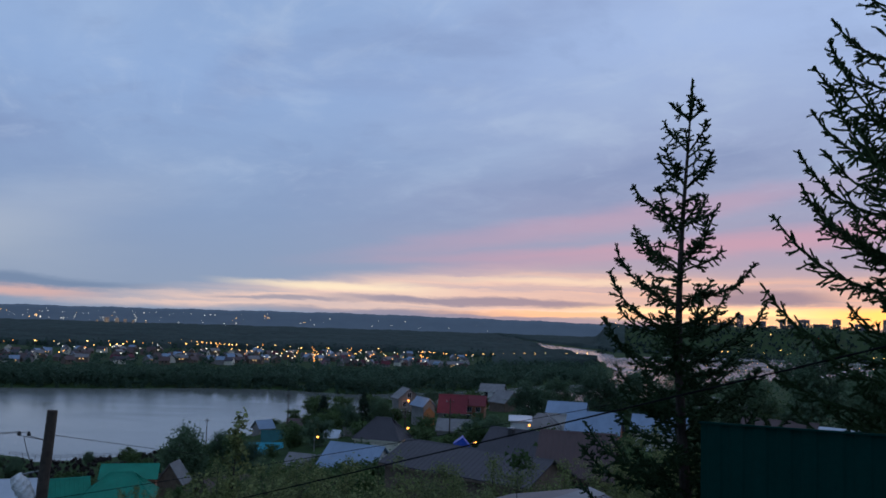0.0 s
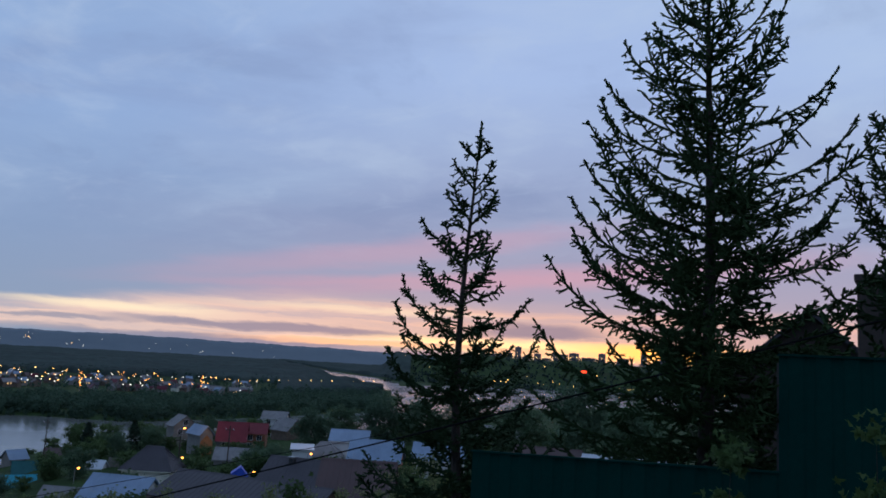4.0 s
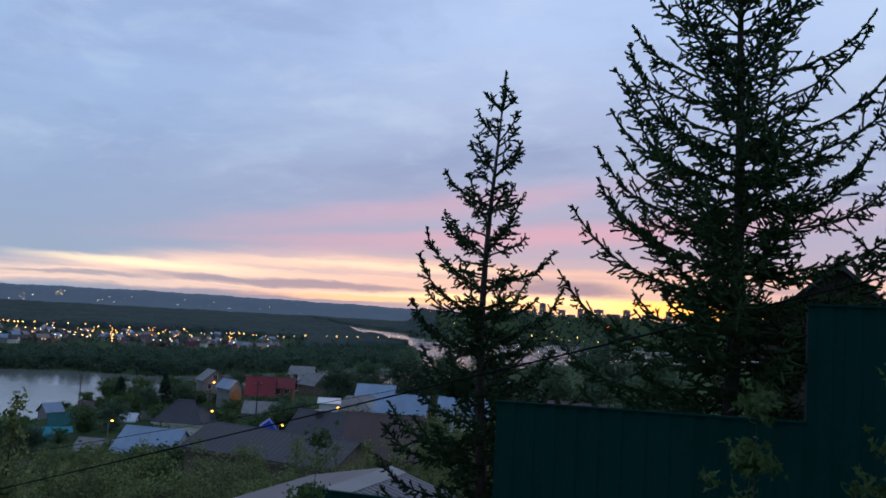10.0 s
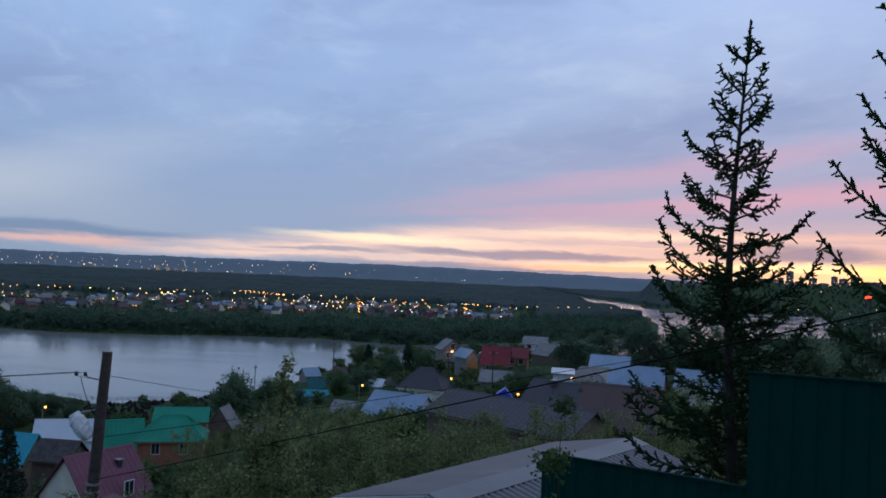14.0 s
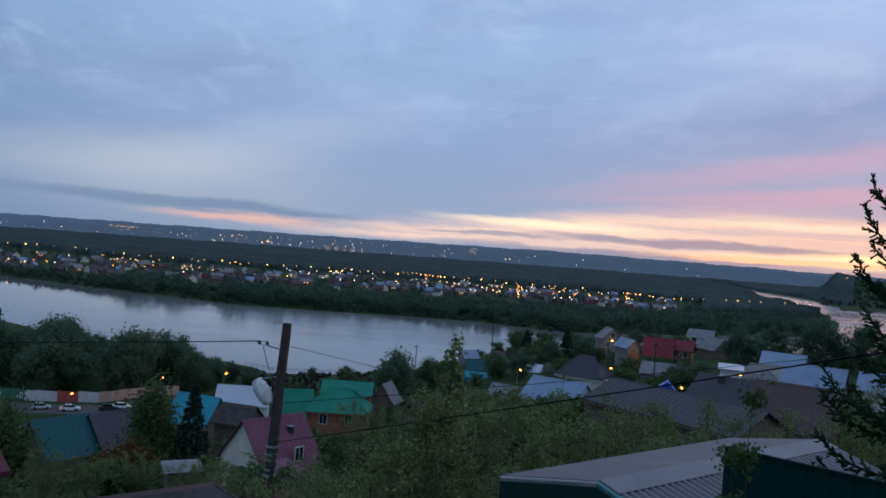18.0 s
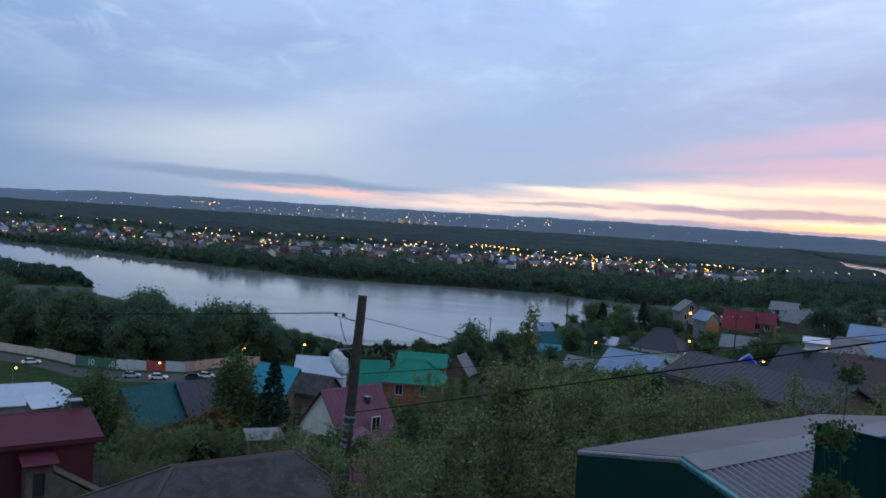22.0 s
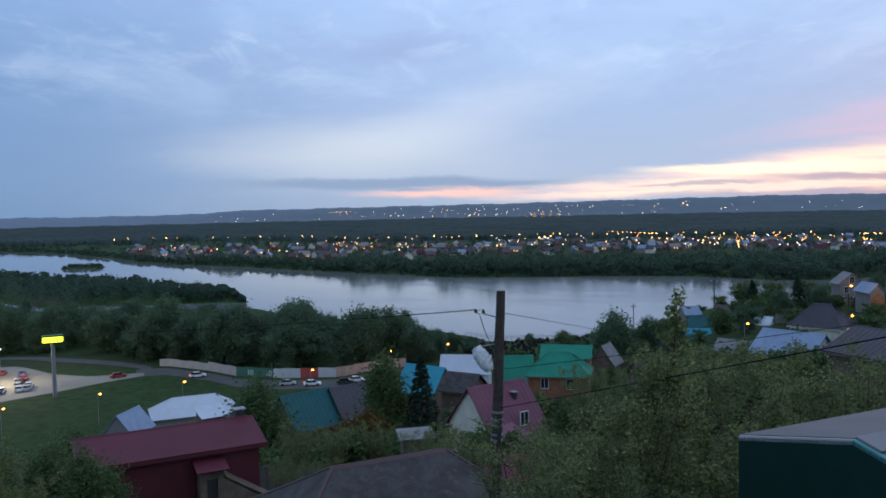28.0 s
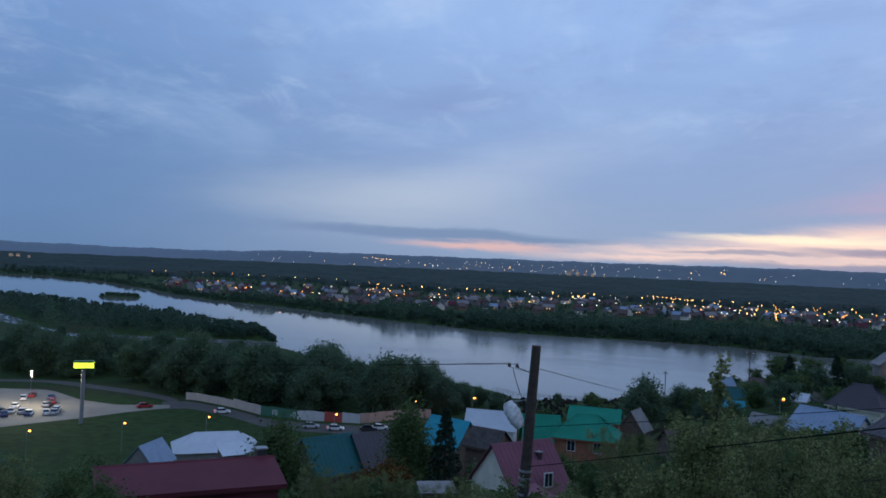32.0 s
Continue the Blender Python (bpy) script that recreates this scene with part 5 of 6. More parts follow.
# belt between the road and the river
crest = curve([(24, -9.3), (28.9, -8.8), (31.2, -7.5), (34.4, -7.7), (36.3, -6.7), (39.4, -6.5), (41.0, -6.9), (42.5, -6.5), (46, -6.0), (52, -5.7), (58, -5.3), (66, -5.0)])
for i in range(330):
    b = float(rng.uniform(25.0, 66.0))
    lo, hi = float(np.interp(b, [25, 30, 34, 40, 45, 48, 52, 56, 66], [236, 234, 228, 238, 262, 276, 298, 318, 330])), float(near_bank(b)) - 12
    d = lo + (hi - lo) * float(rng.random()) ** 1.5
    tall = EYE + d * math.tan(math.radians(float(crest(b)) - (abs(float(rng.normal())) * 1.5 if i % 3 else -0.15) + 0.3 * math.sin(b * 2.9) + 0.15 * math.sin(b * 7.7))) - 4.0
    if tall > 3.5:
        plant(KINDS[i % 3], b, d, min(1.35, tall / 13.0))
# gardens: bearing, distance, size
for b, d, s in ((31.7, 90, 1.02), (42.6, 80, 0.6), (52.3, 75, 0.8), (54.0, 56, 0.35), (57.0, 50, 0.33), (21.0, 84, 0.45), (52.0, 33, 0.40), (50.3, 35, 0.33), (53.8, 36, 0.42), (51.6, 64, 0.5)):
    plant(garden, b, d, s)
for b, d, s in ((4.8, 165, 0.34), (5.6, 168, 0.36), (-0.8, 186, 0.42), (-7.6, 165, 0.58), (-8.6, 172, 0.55), (-3.9, 128, 0.40), (-5.3, 122, 0.42), (15.7, 150, 0.76), (17.6, 158, 0.40), (13.2, 160, 0.5), (21.5, 270, 0.3), (12.0, 285, 0.3), (-2.0, 196, 0.4), (2.5, 176, 0.38), (2.9, 180, 0.34), (-12.5, 180, 0.9), (-15.0, 190, 0.9), (-18.0, 150, 0.8), (-22.0, 130, 0.9), (-26.0, 120, 0.9), (-30.0, 90, 0.8), (-9.5, 200, 0.6), (7.0, 140, 0.42), (11.5, 130, 0.45), (46.5, 90, 0.5), (52.0, 92, 0.55), (55.0, 100, 0.6), (58.0, 88, 0.7), (43.0, 84, 0.5), (48.5, 75, 0.4)):
    plant(KINDS[int(d) % 3], b, d, s)
# undergrowth and small fruit trees between the houses
HOMES = [tuple(o.matrix_basis.translation[:2]) for o in scene.objects if o.parent is None and o.name.split(".")[0] in ("house", "shed", "barn", "lean_to", "outbuilding", "tarpaulin_stack")]
sapling = broad_tree("small_fruit_tree", stand(13.5, 70), 3.6, 1.7, 36, "small garden tree between the houses", 1700, 0.20, M_LEAF, 12, 0.20, group="small garden trees", low=0.06)
made = 0
while made < 280:
    b, d = float(rng.uniform(-26, 58)), 52 + 215 * float(rng.random()) ** 1.1
    if b > 33 and d > 130 or d > float(near_bank(b)) - 14 or (b > 24 and d > 195):
        continue
    x, y, _ = spot(b, d)
    if min((x - hx) ** 2 + (y - hy) ** 2 for hx, hy in HOMES) < 30:
        continue
    c = copy_thing(sapling, stand(b, d, float(rng.uniform(0, 360)), 1.0, 0.2))
    s = float(rng.uniform(0.55, 1.15)) * (1.25 if d > 150 else 1.0)
    c.scale = (s * 1.2, s * 1.2, s)
    made += 1
for b, d, s in ((-1.7, 158, 0.62), (-2.5, 160, 0.7), (-3.3, 159, 0.6), (-4.2, 161, 0.66), (0.4, 172, 0.7), (1.5, 176, 0.75), (-5.2, 192, 0.8), (4.9, 84, 0.9), (3.6, 85, 1.0), (5.8, 86, 0.8), (2.4, 84, 0.9), (-1.5, 100, 1.0), (25.8, 70, 0.7), (23.0, 68, 0.6)):
    c = copy_thing(sapling, stand(b, d, 60 * b))
    c.scale = (s * 1.2, s * 1.2, s)
rust_b = copy_thing(rust, stand(34.6, 78, 100))
rust_b.scale = (0.8, 0.8, 0.8)


def fir(m, height, reach, seed, label):
    """A dense dark fir seen from afar: tiers of hanging sprays round a trunk."""
    r = np.random.default_rng(seed)
    ob = thing("fir_tree", m, label, "fir tree", "dark firs")
    trunk_mesh("trunk", [(0, 0, -0.5), (0, 0, height * 0.5), (0, 0, height * 0.98)], [0.16, 0.1, 0.02], ob, 7)
    c = []
    n = int(height / 0.32)
    for i in range(n):
        z = height * (0.04 + 0.96 * i / n)
        ln = reach * (1 - z / height) ** 0.85 + 0.08
        for j in range(14):
            a, f = r.uniform(0, 6.28), r.uniform(0.25, 1.08, 7)
            for g in f:
                c.append((math.cos(a) * ln * g, math.sin(a) * ln * g, z - 0.16 * g * ln + r.normal() * 0.05))
    mesh_part("crown", [leaves(np.array(c), 0.24, r, 1.9, 0.5)], M_NEEDLE_DARK, ob)
    return ob


fir(stand(29.2, 88), 10.2, 2.6, 41, "dark pointed fir among the houses")
f2 = fir(stand(6.6, 178), 6.0, 2.0, 42, "dark fir near the water")
for b, d, s in ((3.85, 178, 1.05), (27.8, 160, 1.3), (25.6, 170, 1.0)):
    c = copy_thing(f2, stand(b, d, 30 * s))
    c.scale = (s, s, s)


def woods(name, label, spots, tall, sprays, leaf, seed, material=None, level=0.55):
    """A far wood as one body of foliage: many uneven crowns of small sprays."""
    r = np.random.default_rng(seed)
    x, y = spots[:, 0], spots[:, 1]
    z = land(x, y)
    h = tall * r.uniform(0.68, 1.08, len(x))
    w = h * r.uniform(0.30, 0.45, len(x))
    k = np.repeat(np.arange(len(x)), sprays)
    u = r.normal(size=(len(k), 3))
    u /= np.linalg.norm(u, axis=1, keepdims=True)
    u *= r.uniform(0.35, 1.0, (len(k), 1)) ** 0.6
    c = np.stack([x[k] + u[:, 0] * w[k], y[k] + u[:, 1] * w[k], z[k] + h[k] * (0.52 + 0.48 * u[:, 2])], -1)
    v, f = leaves(c, leaf, r, 1.2, 0.0, level)
    return tagged(new(name, mesh_of(name, v.tolist(), f.tolist(), material or M_WOODS)), label, "woodland", kind="stuff")


def scatter(n, b0, b1, lo, hi, seed, power=1.0):
    r = np.random.default_rng(seed)
    b = r.uniform(b0, b1, n)
    a, z = lo(b), hi(b)
    d = a + (z - a) * r.random(n) ** power
    return np.stack([-np.sin(np.radians(b)) * d, np.cos(np.radians(b)) * d], -1)


clumps = curve([(-13, 0.95), (5, 1.0), (14, 0.85), (20, 1.0), (26, 1.05), (27.4, 1.0), (28.4, 0.5), (30, 0.5), (30.8, 1.1), (34, 1.1), (35.4, 0.5), (41, 0.55), (42, 0.95), (43.5, 0.95), (44.6, 0.4), (72, 0.55)])


def uneven(spots, tall):
    """Tree heights that swell and sink along the bank."""
    b = np.degrees(np.arctan2(-spots[:, 0], spots[:, 1]))
    return tall * clumps(b) * (1 + 0.16 * np.sin(b * 2.1 + 1) + 0.12 * np.sin(b * 5.3) + 0.08 * np.sin(b * 11.7))


belt = scatter(1500, -12.6, 32, lambda b: far_bank(b) + 6, lambda b: far_bank(b) + np.interp(b, [-13, -8, 0, 32], [60, 200, 165, 95]), 51, 0.9)
woods("shore_wood", "dark belt of trees along the far river bank", belt, uneven(belt, 11.0), 56, 1.45, 1)
belt = scatter(620, 32, 70, lambda b: far_bank(b) + 8, lambda b: far_bank(b) + 75, 52, 1.2)
woods("shore_wood", "low willows and trees along the upper bank", belt, uneven(belt, 10.5), 44, 1.4, 2)
woods("bank_scrub", "low scrub at the water's edge", scatter(1500, -12.6, 62, lambda b: far_bank(b) + 1, lambda b: far_bank(b) + 24, 59, 1.0), 3.2, 16, 1.2, 12)
isle_crest = curve([(41, -5.6), (41.4, -5.35), (42.7, -4.6), (45.4, -4.35), (48.5, -3.75), (51.5, -3.6), (56, -3.1), (58.4, -2.95), (72, -2.4)])
isle_spots = scatter(900, 41.3, 72, lambda b: isle_near(b) + 4, lambda b: isle_far(b) - 4, 53)
isle_d, isle_b = np.hypot(*isle_spots.T), np.degrees(np.arctan2(-isle_spots[:, 0], isle_spots[:, 1]))
isle_tall = (1 + 0.14 * np.sin(isle_b * 3.3) + 0.12 * np.sin(isle_b * 8.1)) * np.clip(EYE + isle_d * np.tan(np.radians(isle_crest(isle_b))) - 2.5, 2.0, 13.0)
woods("island_wood", "wooded river island", isle_spots, isle_tall, 50, 1.25, 3)
woods("river_islet", "low wooded islet in the river", np.stack([ISLET[0] + ISLET[2] * (along := rng.uniform(-18.6, 18.6, 60)) - ISLET[3] * (deep := rng.normal(size=60) * 8), ISLET[1] + ISLET[3] * along + ISLET[2] * deep], -1), 2.8, 30, 1.2, 4)
# where the houses end and the forest begins
wood_edge = curve([(-5, 1270), (29, 1270), (34, 1340), (40, 1470), (44, 1560), (72, 1560)])
canopy_rng = np.random.default_rng(54)
M_CANOPY = surface("forest_canopy", (0.037, 0.053, 0.048), 0.95, 0.3, 0.006, 0.05, 0.0, spec=0.05)


def canopy(name, label, bearings, near, far, rows, tall):
    """The closed top of a far forest: crowns that rise and sink one by one, down to the ground at its edge."""
    n = rows
    d = np.stack([np.geomspace(near(b) - 6, far(b), n) for b in bearings])
    b = np.repeat(np.asarray(bearings)[:, None], n, 1)
    x, y = -np.sin(np.radians(b)) * d, np.cos(np.radians(b)) * d
    h = tall * canopy_rng.uniform(0.72, 1.12, d.shape) * (1 + 0.14 * np.sin(b * 1.7 + d * 0.004) + 0.10 * np.sin(b * 5.1 - d * 0.011))
    h[:, 0] = 0.0
    v = np.stack([x, y, land(x.ravel(), y.ravel()).reshape(x.shape) - 0.3 + h], -1).reshape(-1, 3).tolist()
    k = (np.arange(len(bearings) - 1)[:, None] * n + np.arange(n - 1)[None]).ravel()
    f = np.stack([k, k + n, k + n + 1, k + 1], -1)
    return tagged(new(name, mesh_of(name, v, f.tolist(), M_CANOPY, True)), label, "woodland", kind="stuff")


canopy("plain_forest", "dark forest over the flood plain", np.arange(-5.0, 72.1, 0.22), lambda b: max(float(wood_edge(b)) + 40 * math.sin(b) + 25 * math.sin(b * 3.1), float(far_bank(b)) + 200), lambda b: 4260, 120, 8.6)
edge = scatter(900, -5, 72, lambda b: np.maximum(wood_edge(b) - 15 + 40 * np.sin(b), far_bank(b) + 190), lambda b: np.maximum(wood_edge(b) + 150 + 40 * np.sin(b), far_bank(b) + 330), 61)
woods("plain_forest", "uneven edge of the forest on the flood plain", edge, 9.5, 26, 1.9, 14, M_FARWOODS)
woods("plain_forest", "scattered trees among the far houses", scatter(560, -8, 58, lambda b: np.maximum(820, far_bank(b) + 70) + 0 * b, lambda b: np.maximum(wood_edge(b) + 40, far_bank(b) + 260) + 0 * b, 55), 9.0, 24, 2.2, 6)
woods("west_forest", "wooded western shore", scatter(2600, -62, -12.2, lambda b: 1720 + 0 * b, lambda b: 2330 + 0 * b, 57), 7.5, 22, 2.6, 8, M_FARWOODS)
canopy("peninsula_wood", "forest on the spit between the river arms", np.arange(-12.2, -4.9, 0.22), lambda b: float(far_bank(b)) + 330, lambda b: min(float(bend_near(b)) - 60, 4260), 60, 8.6)
spit = scatter(260, -12.4, -4.5, lambda b: far_bank(b) + 100, lambda b: far_bank(b) + 420, 58)
woods("peninsula_wood", "trees on the spit between the river arms", spit, 8.5, 30, 1.8, 9)
canopy("plain_forest", "dark forest beyond the river bend", np.arange(-14.0, -4.9, 0.22), lambda b: float(bend_far(b)) + 60, lambda b: 4260, 60, 8.6)

woods("bank_scrub", "dry brown scrub over the embankment", scatter(520, 8, 27, lambda b: near_bank(b) - 66, lambda b: near_bank(b) - 17, 62), 1.0, 26, 0.7, 15, foliage("dry_scrub", (0.060, 0.046, 0.040), 0.35, 0.2))

# ---- the town across the river ----
TOWN_ROOFS = [ROOFS[k] for k in ("dark", "brown", "grey", "maroon", "dark", "paleblue", "brown")]
TOWN_WALLS = [WALLS[k] for k in ("grey", "wood", "wood", "grey", "cream")]
models = []
for i in range(7):
    L, W, e, r = 8 + (i * 37 % 5), 6 + (i * 23 % 3), 3 + (i % 3), 6.4 + (i % 3) * 0.9
    ob = thing("town_house", stand(10 + i * 1.3, 905 + i * 7, i * 40), "small house of the town across the river", "house", "houses across the river")
    bm = bmesh.new()
    prism(bm, [(-W / 2, -1), (W / 2, -1), (W / 2, e), (0, r - 0.1), (-W / 2, e)], L, Matrix(((0, 1, 0, -L / 2), (1, 0, 0, 0), (0, 0, 1, 0), (0, 0, 0, 1))))
    part("wall", bm, TOWN_WALLS[i % 5], ob)
    for s in (-1, 1):
        part("roof", roof_slab((s * (L / 2 + 0.4), -s * -(W / 2 + 0.4), e - 0.3), (-s * (L / 2 + 0.4), s * (W / 2 + 0.4), e - 0.3), (-s * (L / 2 + 0.4), 0, r), (s * (L / 2 + 0.4), 0, r), 0.15), TOWN_ROOFS[i], ob)
    for s in (-1.5, 1.5):
        bm = bmesh.new()
        box(bm, s - 0.6, s + 0.6, -W / 2 - 0.06, -W / 2 - 0.01, e - 2.0, e - 0.6)
        part("window", bm, M_WARMPANE if i in (2, 5) else M_GLASS, ob)
    models.append(ob)
town_rng = np.random.default_rng(90)
for i in range(330):
    b = float(town_rng.uniform(-3, 48.5))
    lo = max(float(np.interp(b, [-8, 0, 20, 30, 40], [880, 860, 830, 800, 860])), float(far_bank(b)) + 60)
    d = lo + float(town_rng.random()) ** 1.2 * (300 if b > 0 else 200)
    copy_thing(models[i % 7], stand(b, d, float(town_rng.uniform(0, 180))))


def lamp_post(name, m, tall, arm, bulb, material, label, group, head=0.0):
    ob = thing(name, m, label, "street lamp", group)
    bm = bmesh.new()
    rod(bm, (0, 0, -0.5), (0, 0, tall), max(0.07, bulb * 0.12), max(0.05, bulb * 0.08), 6)
    if arm:
        rod(bm, (0, 0, tall), (arm, 0, tall + 0.25), 0.04, 0.04, 5)
    part("post", bm, M_STEEL, ob)
    bm = bmesh.new()
    bmesh.ops.create_icosphere(bm, subdivisions=1, radius=bulb, matrix=Matrix.Translation((arm, 0, tall + 0.05)) @ Matrix.Diagonal((1.0, 0.9, 0.7, 1)))
    part("lamp_head", bm, material, ob, "glowing lamp")
    return ob


far_lamp = lamp_post("street_lamp", stand(12.0, 985), 9.0, 0.0, 0.66, M_AMBER, "amber street lamp in the town across the river", "far street lamps")
far_sodium = lamp_post("street_lamp", stand(9.0, 1010), 9.0, 0.0, 0.62, glowing("orange_light", (1.0, 0.36, 0.07), 5.0), "orange street lamp in the town across the river", "far street lamps")
far_white = lamp_post("street_lamp", stand(15.0, 1050), 7.0, 0.0, 0.75, M_PALE, "white lamp in the town across the river", "far street lamps")
lamp_rng = np.random.default_rng(91)
# a long lit road behind the houses, a lit double row, a street running down to the river, and strays
main_road = curve([(-10, 1185), (29.6, 1200), (33.7, 1276), (37, 1390), (40, 1415), (44, 1500), (50, 1520)])
far_bright = lamp_post("street_lamp", stand(13.0, 1196), 9.0, 0.0, 1.0, M_AMBER, "bright amber street lamp in the town across the river", "far street lamps")
for i in range(46):
    b = 49.5 - i * 1.02 + float(lamp_rng.normal()) * 0.28
    copy_thing((far_bright, far_lamp, far_sodium)[i % 3], stand(b, float(main_road(b)) + 25 * math.sin(i * 0.7)))
for i in range(22):
    b = 16.2 - 0.30 * (i // 2) + float(lamp_rng.normal()) * 0.03
    copy_thing(far_sodium if i % 3 else far_lamp, stand(b, float(np.interp(b, [13, 16.2], [1190, 1330])) + (14 if i % 2 else -14)))
for i in range(9):
    copy_thing(far_lamp if i % 2 else far_sodium, stand(7.35 + float(lamp_rng.normal()) * 0.12, 775 + i * 36))
for i in range(7):
    copy_thing(far_white if i % 3 else far_bright, stand(20.7 - i * 0.13, 1075 + i * 7))
for i in range(150):
    b = float(lamp_rng.uniform(-4, 47)) if i % 3 else float(lamp_rng.uniform(-1, 12))
    d = max(float(lamp_rng.uniform(850, 1180)), float(far_bank(b)) + 90)
    copy_thing((far_lamp, far_sodium, far_white, far_sodium, far_white)[i % 5], stand(b, d))
for i in range(12):
    copy_thing(far_lamp, stand(-3.6 - i * 0.72, 1080 + i * 22))
# far city at the foot of the ridge
block = thing("tower_block", stand(21.0, 3950), "far tower block with lit windows", "tower block", "far tower blocks")
bm = bmesh.new()
box(bm, -9, 9, -6, 6, -2, 30, 0.4)
part("wall", bm, M_CONCRETE, block)
for fl in range(5):
    for k in range(3):
        bm = bmesh.new()
        box(bm, -7 + k * 5, -4 + k * 5, -6.3, -6.05, 2 + fl * 5.5, 5 + fl * 5.5)
        part("window", bm, M_WARMPANE if (fl + k) % 2 else M_GLASS, block)
for b, d, s in ((20.4, 3960, 0.9), (19.9, 3980, 0.8), (19.4, 3940, 0.7), (21.6, 3990, 0.6), (18.6, 3990, 0.5), (57.5, 2600, 0.6), (57.9, 2610, 0.6), (56.9, 2590, 0.5)):
    c = copy_thing(block, stand(b, d, b))
    c.scale = (s, s, s)
west_block = thing("tower_block", stand(-21.45, 2370, -21.45, 1.0, 2), "grey tower block on the western height", "tower block", "tower blocks on the western height")
bm = bmesh.new()
box(bm, -9, 9, -6, 6, -2, 30, 0.4)
box(bm, -3, 3, -3, 3, 29.8, 31.6, 0.2)
part("wall", bm, surface("grey_panel_wall", (0.19, 0.175, 0.20), 0.9, 0.2, 0.05, 0.6, 0.1), west_block)
for fl in range(6):
    for k in range(4):
        bm = bmesh.new()
        box(bm, -7.6 + k * 4.2, -5.4 + k * 4.2, -6.2, -6.02, 2 + fl * 4.6, 4 + fl * 4.6)
        part("window", bm, M_WARMPANE if (fl * 3 + k * 5) % 7 == 0 else M_GLASS, west_block)
west_block.scale = (1.0, 1.0, 1.22)
# the city on the western height: bearing, half width in metres, height over the ground
for b, w, tall in ((-18.4, 16, 13), (-19.2, 9, 20), (-20.1, 24, 21), (-20.9, 8, 27), (-22.0, 11, 22), (-22.8, 10, 33), (-23.4, 12, 20), (-24.05, 8, 37), (-24.6, 12, 30), (-25.3, 14, 33), (-26.3, 20, 21), (-27.2, 10, 36), (-28.6, 16, 30), (-30.0, 9, 44), (-31.5, 22, 28), (-33.5, 12, 38), (-35.5, 18, 30), (-38.0, 12, 42), (-41.0, 20, 30), (-45.0, 14, 38), (-49.0, 18, 30)):
    c = copy_thing(west_block, stand(b, 2360 + float(lamp_rng.uniform(0, 60)), b, 1.0, 2))
    c.scale = (w / 9, 1.0, max(8.0, tall - 10) / 30)


def light_field(name, label, places, radius, tall, material):
    """Countless far lamps as one body of small glowing globes on posts."""
    p = np.array([(x, y, max(float(land(x, y)), float(ridge(x, y))) + tall) for x, y in places])
    up = np.array([0, 0, 1.0])
    r = np.array(radius)
    globe = [spikes(p + up * (r * a)[:, None], p + up * (r * c)[:, None], r * w, 6, q) for a, c, w, q in ((-0.9, 0.0, 0.4, 2.3), (0.0, 0.8, 0.95, 0.4))]
    mast = spikes(p - up * tall, p - up * (r * 0.9)[:, None], r * 0.12, 4, 0.8)
    v, f = join(globe + [mast])
    me = mesh_of(name, v, f, material)
    me.materials.append(M_DARK)
    for face in me.polygons[sum(len(g[1]) for g in globe):]:
        face.material_index = 1
    return tagged(new(name, me), label, "city lights", kind="stuff")


def polar(b, d):
    return -math.sin(math.radians(b)) * d, math.cos(math.radians(b)) * d


draw = lambda lo, hi: float(lamp_rng.uniform(lo, hi))
near_city = lambda i: float(lamp_rng.normal(23, 4.5)) if i % 2 else draw(-8, 46)
white = [polar(near_city(i), draw(4330, 4560)) for i in range(120)]
light_field("city_lights", "scattered white city lights on the foot of the ridge", white, [draw(0.9, 2.3) for _ in white], 9.0, M_PALE)
warm = [polar(near_city(i), draw(4330, 4540)) for i in range(26)] + [polar(35.4 - i * 0.16 + float(lamp_rng.normal()) * 0.06, 4520 + draw(-25, 25)) for i in range(13)]
light_field("city_lights", "amber city lights on the foot of the ridge", warm, [draw(1.0, 2.1) for _ in warm], 9.0, M_AMBER)
west = [polar(draw(-46, -13), draw(1780, 2290)) for i in range(40)] + [polar(-19.5 - i * 0.33 + draw(-0.1, 0.1), 2300 + draw(-8, 8)) for i in range(34)] + [polar(-18.5 - i * 0.45 + draw(-0.15, 0.15), 1900 + draw(-40, 40)) for i in range(26)]
light_field("city_lights", "small amber lights on the western shore", west, [draw(0.45, 1.15) for _ in west], 9.0, M_AMBER)

# ---- road, car park and hoarding on the flat ----
def strip(name, inner, outer, b0, b1, lift, material, label, category):
    bs = np.arange(b0, b1 + 0.01, 0.5)
    v, f = [], []
    for b in bs:
        for d in np.linspace(inner(b), outer(b), 9):
            x, y, z = spot(b, d)
            v.append((x, y, z + lift))
    for i in range(len(bs) - 1):
        for j in range(8):
            k = i * 9 + j
            f.append((k, k + 1, k + 10, k + 9))
    return tagged(new(name, mesh_of(name, v, f, material)), label, category, kind="structure")


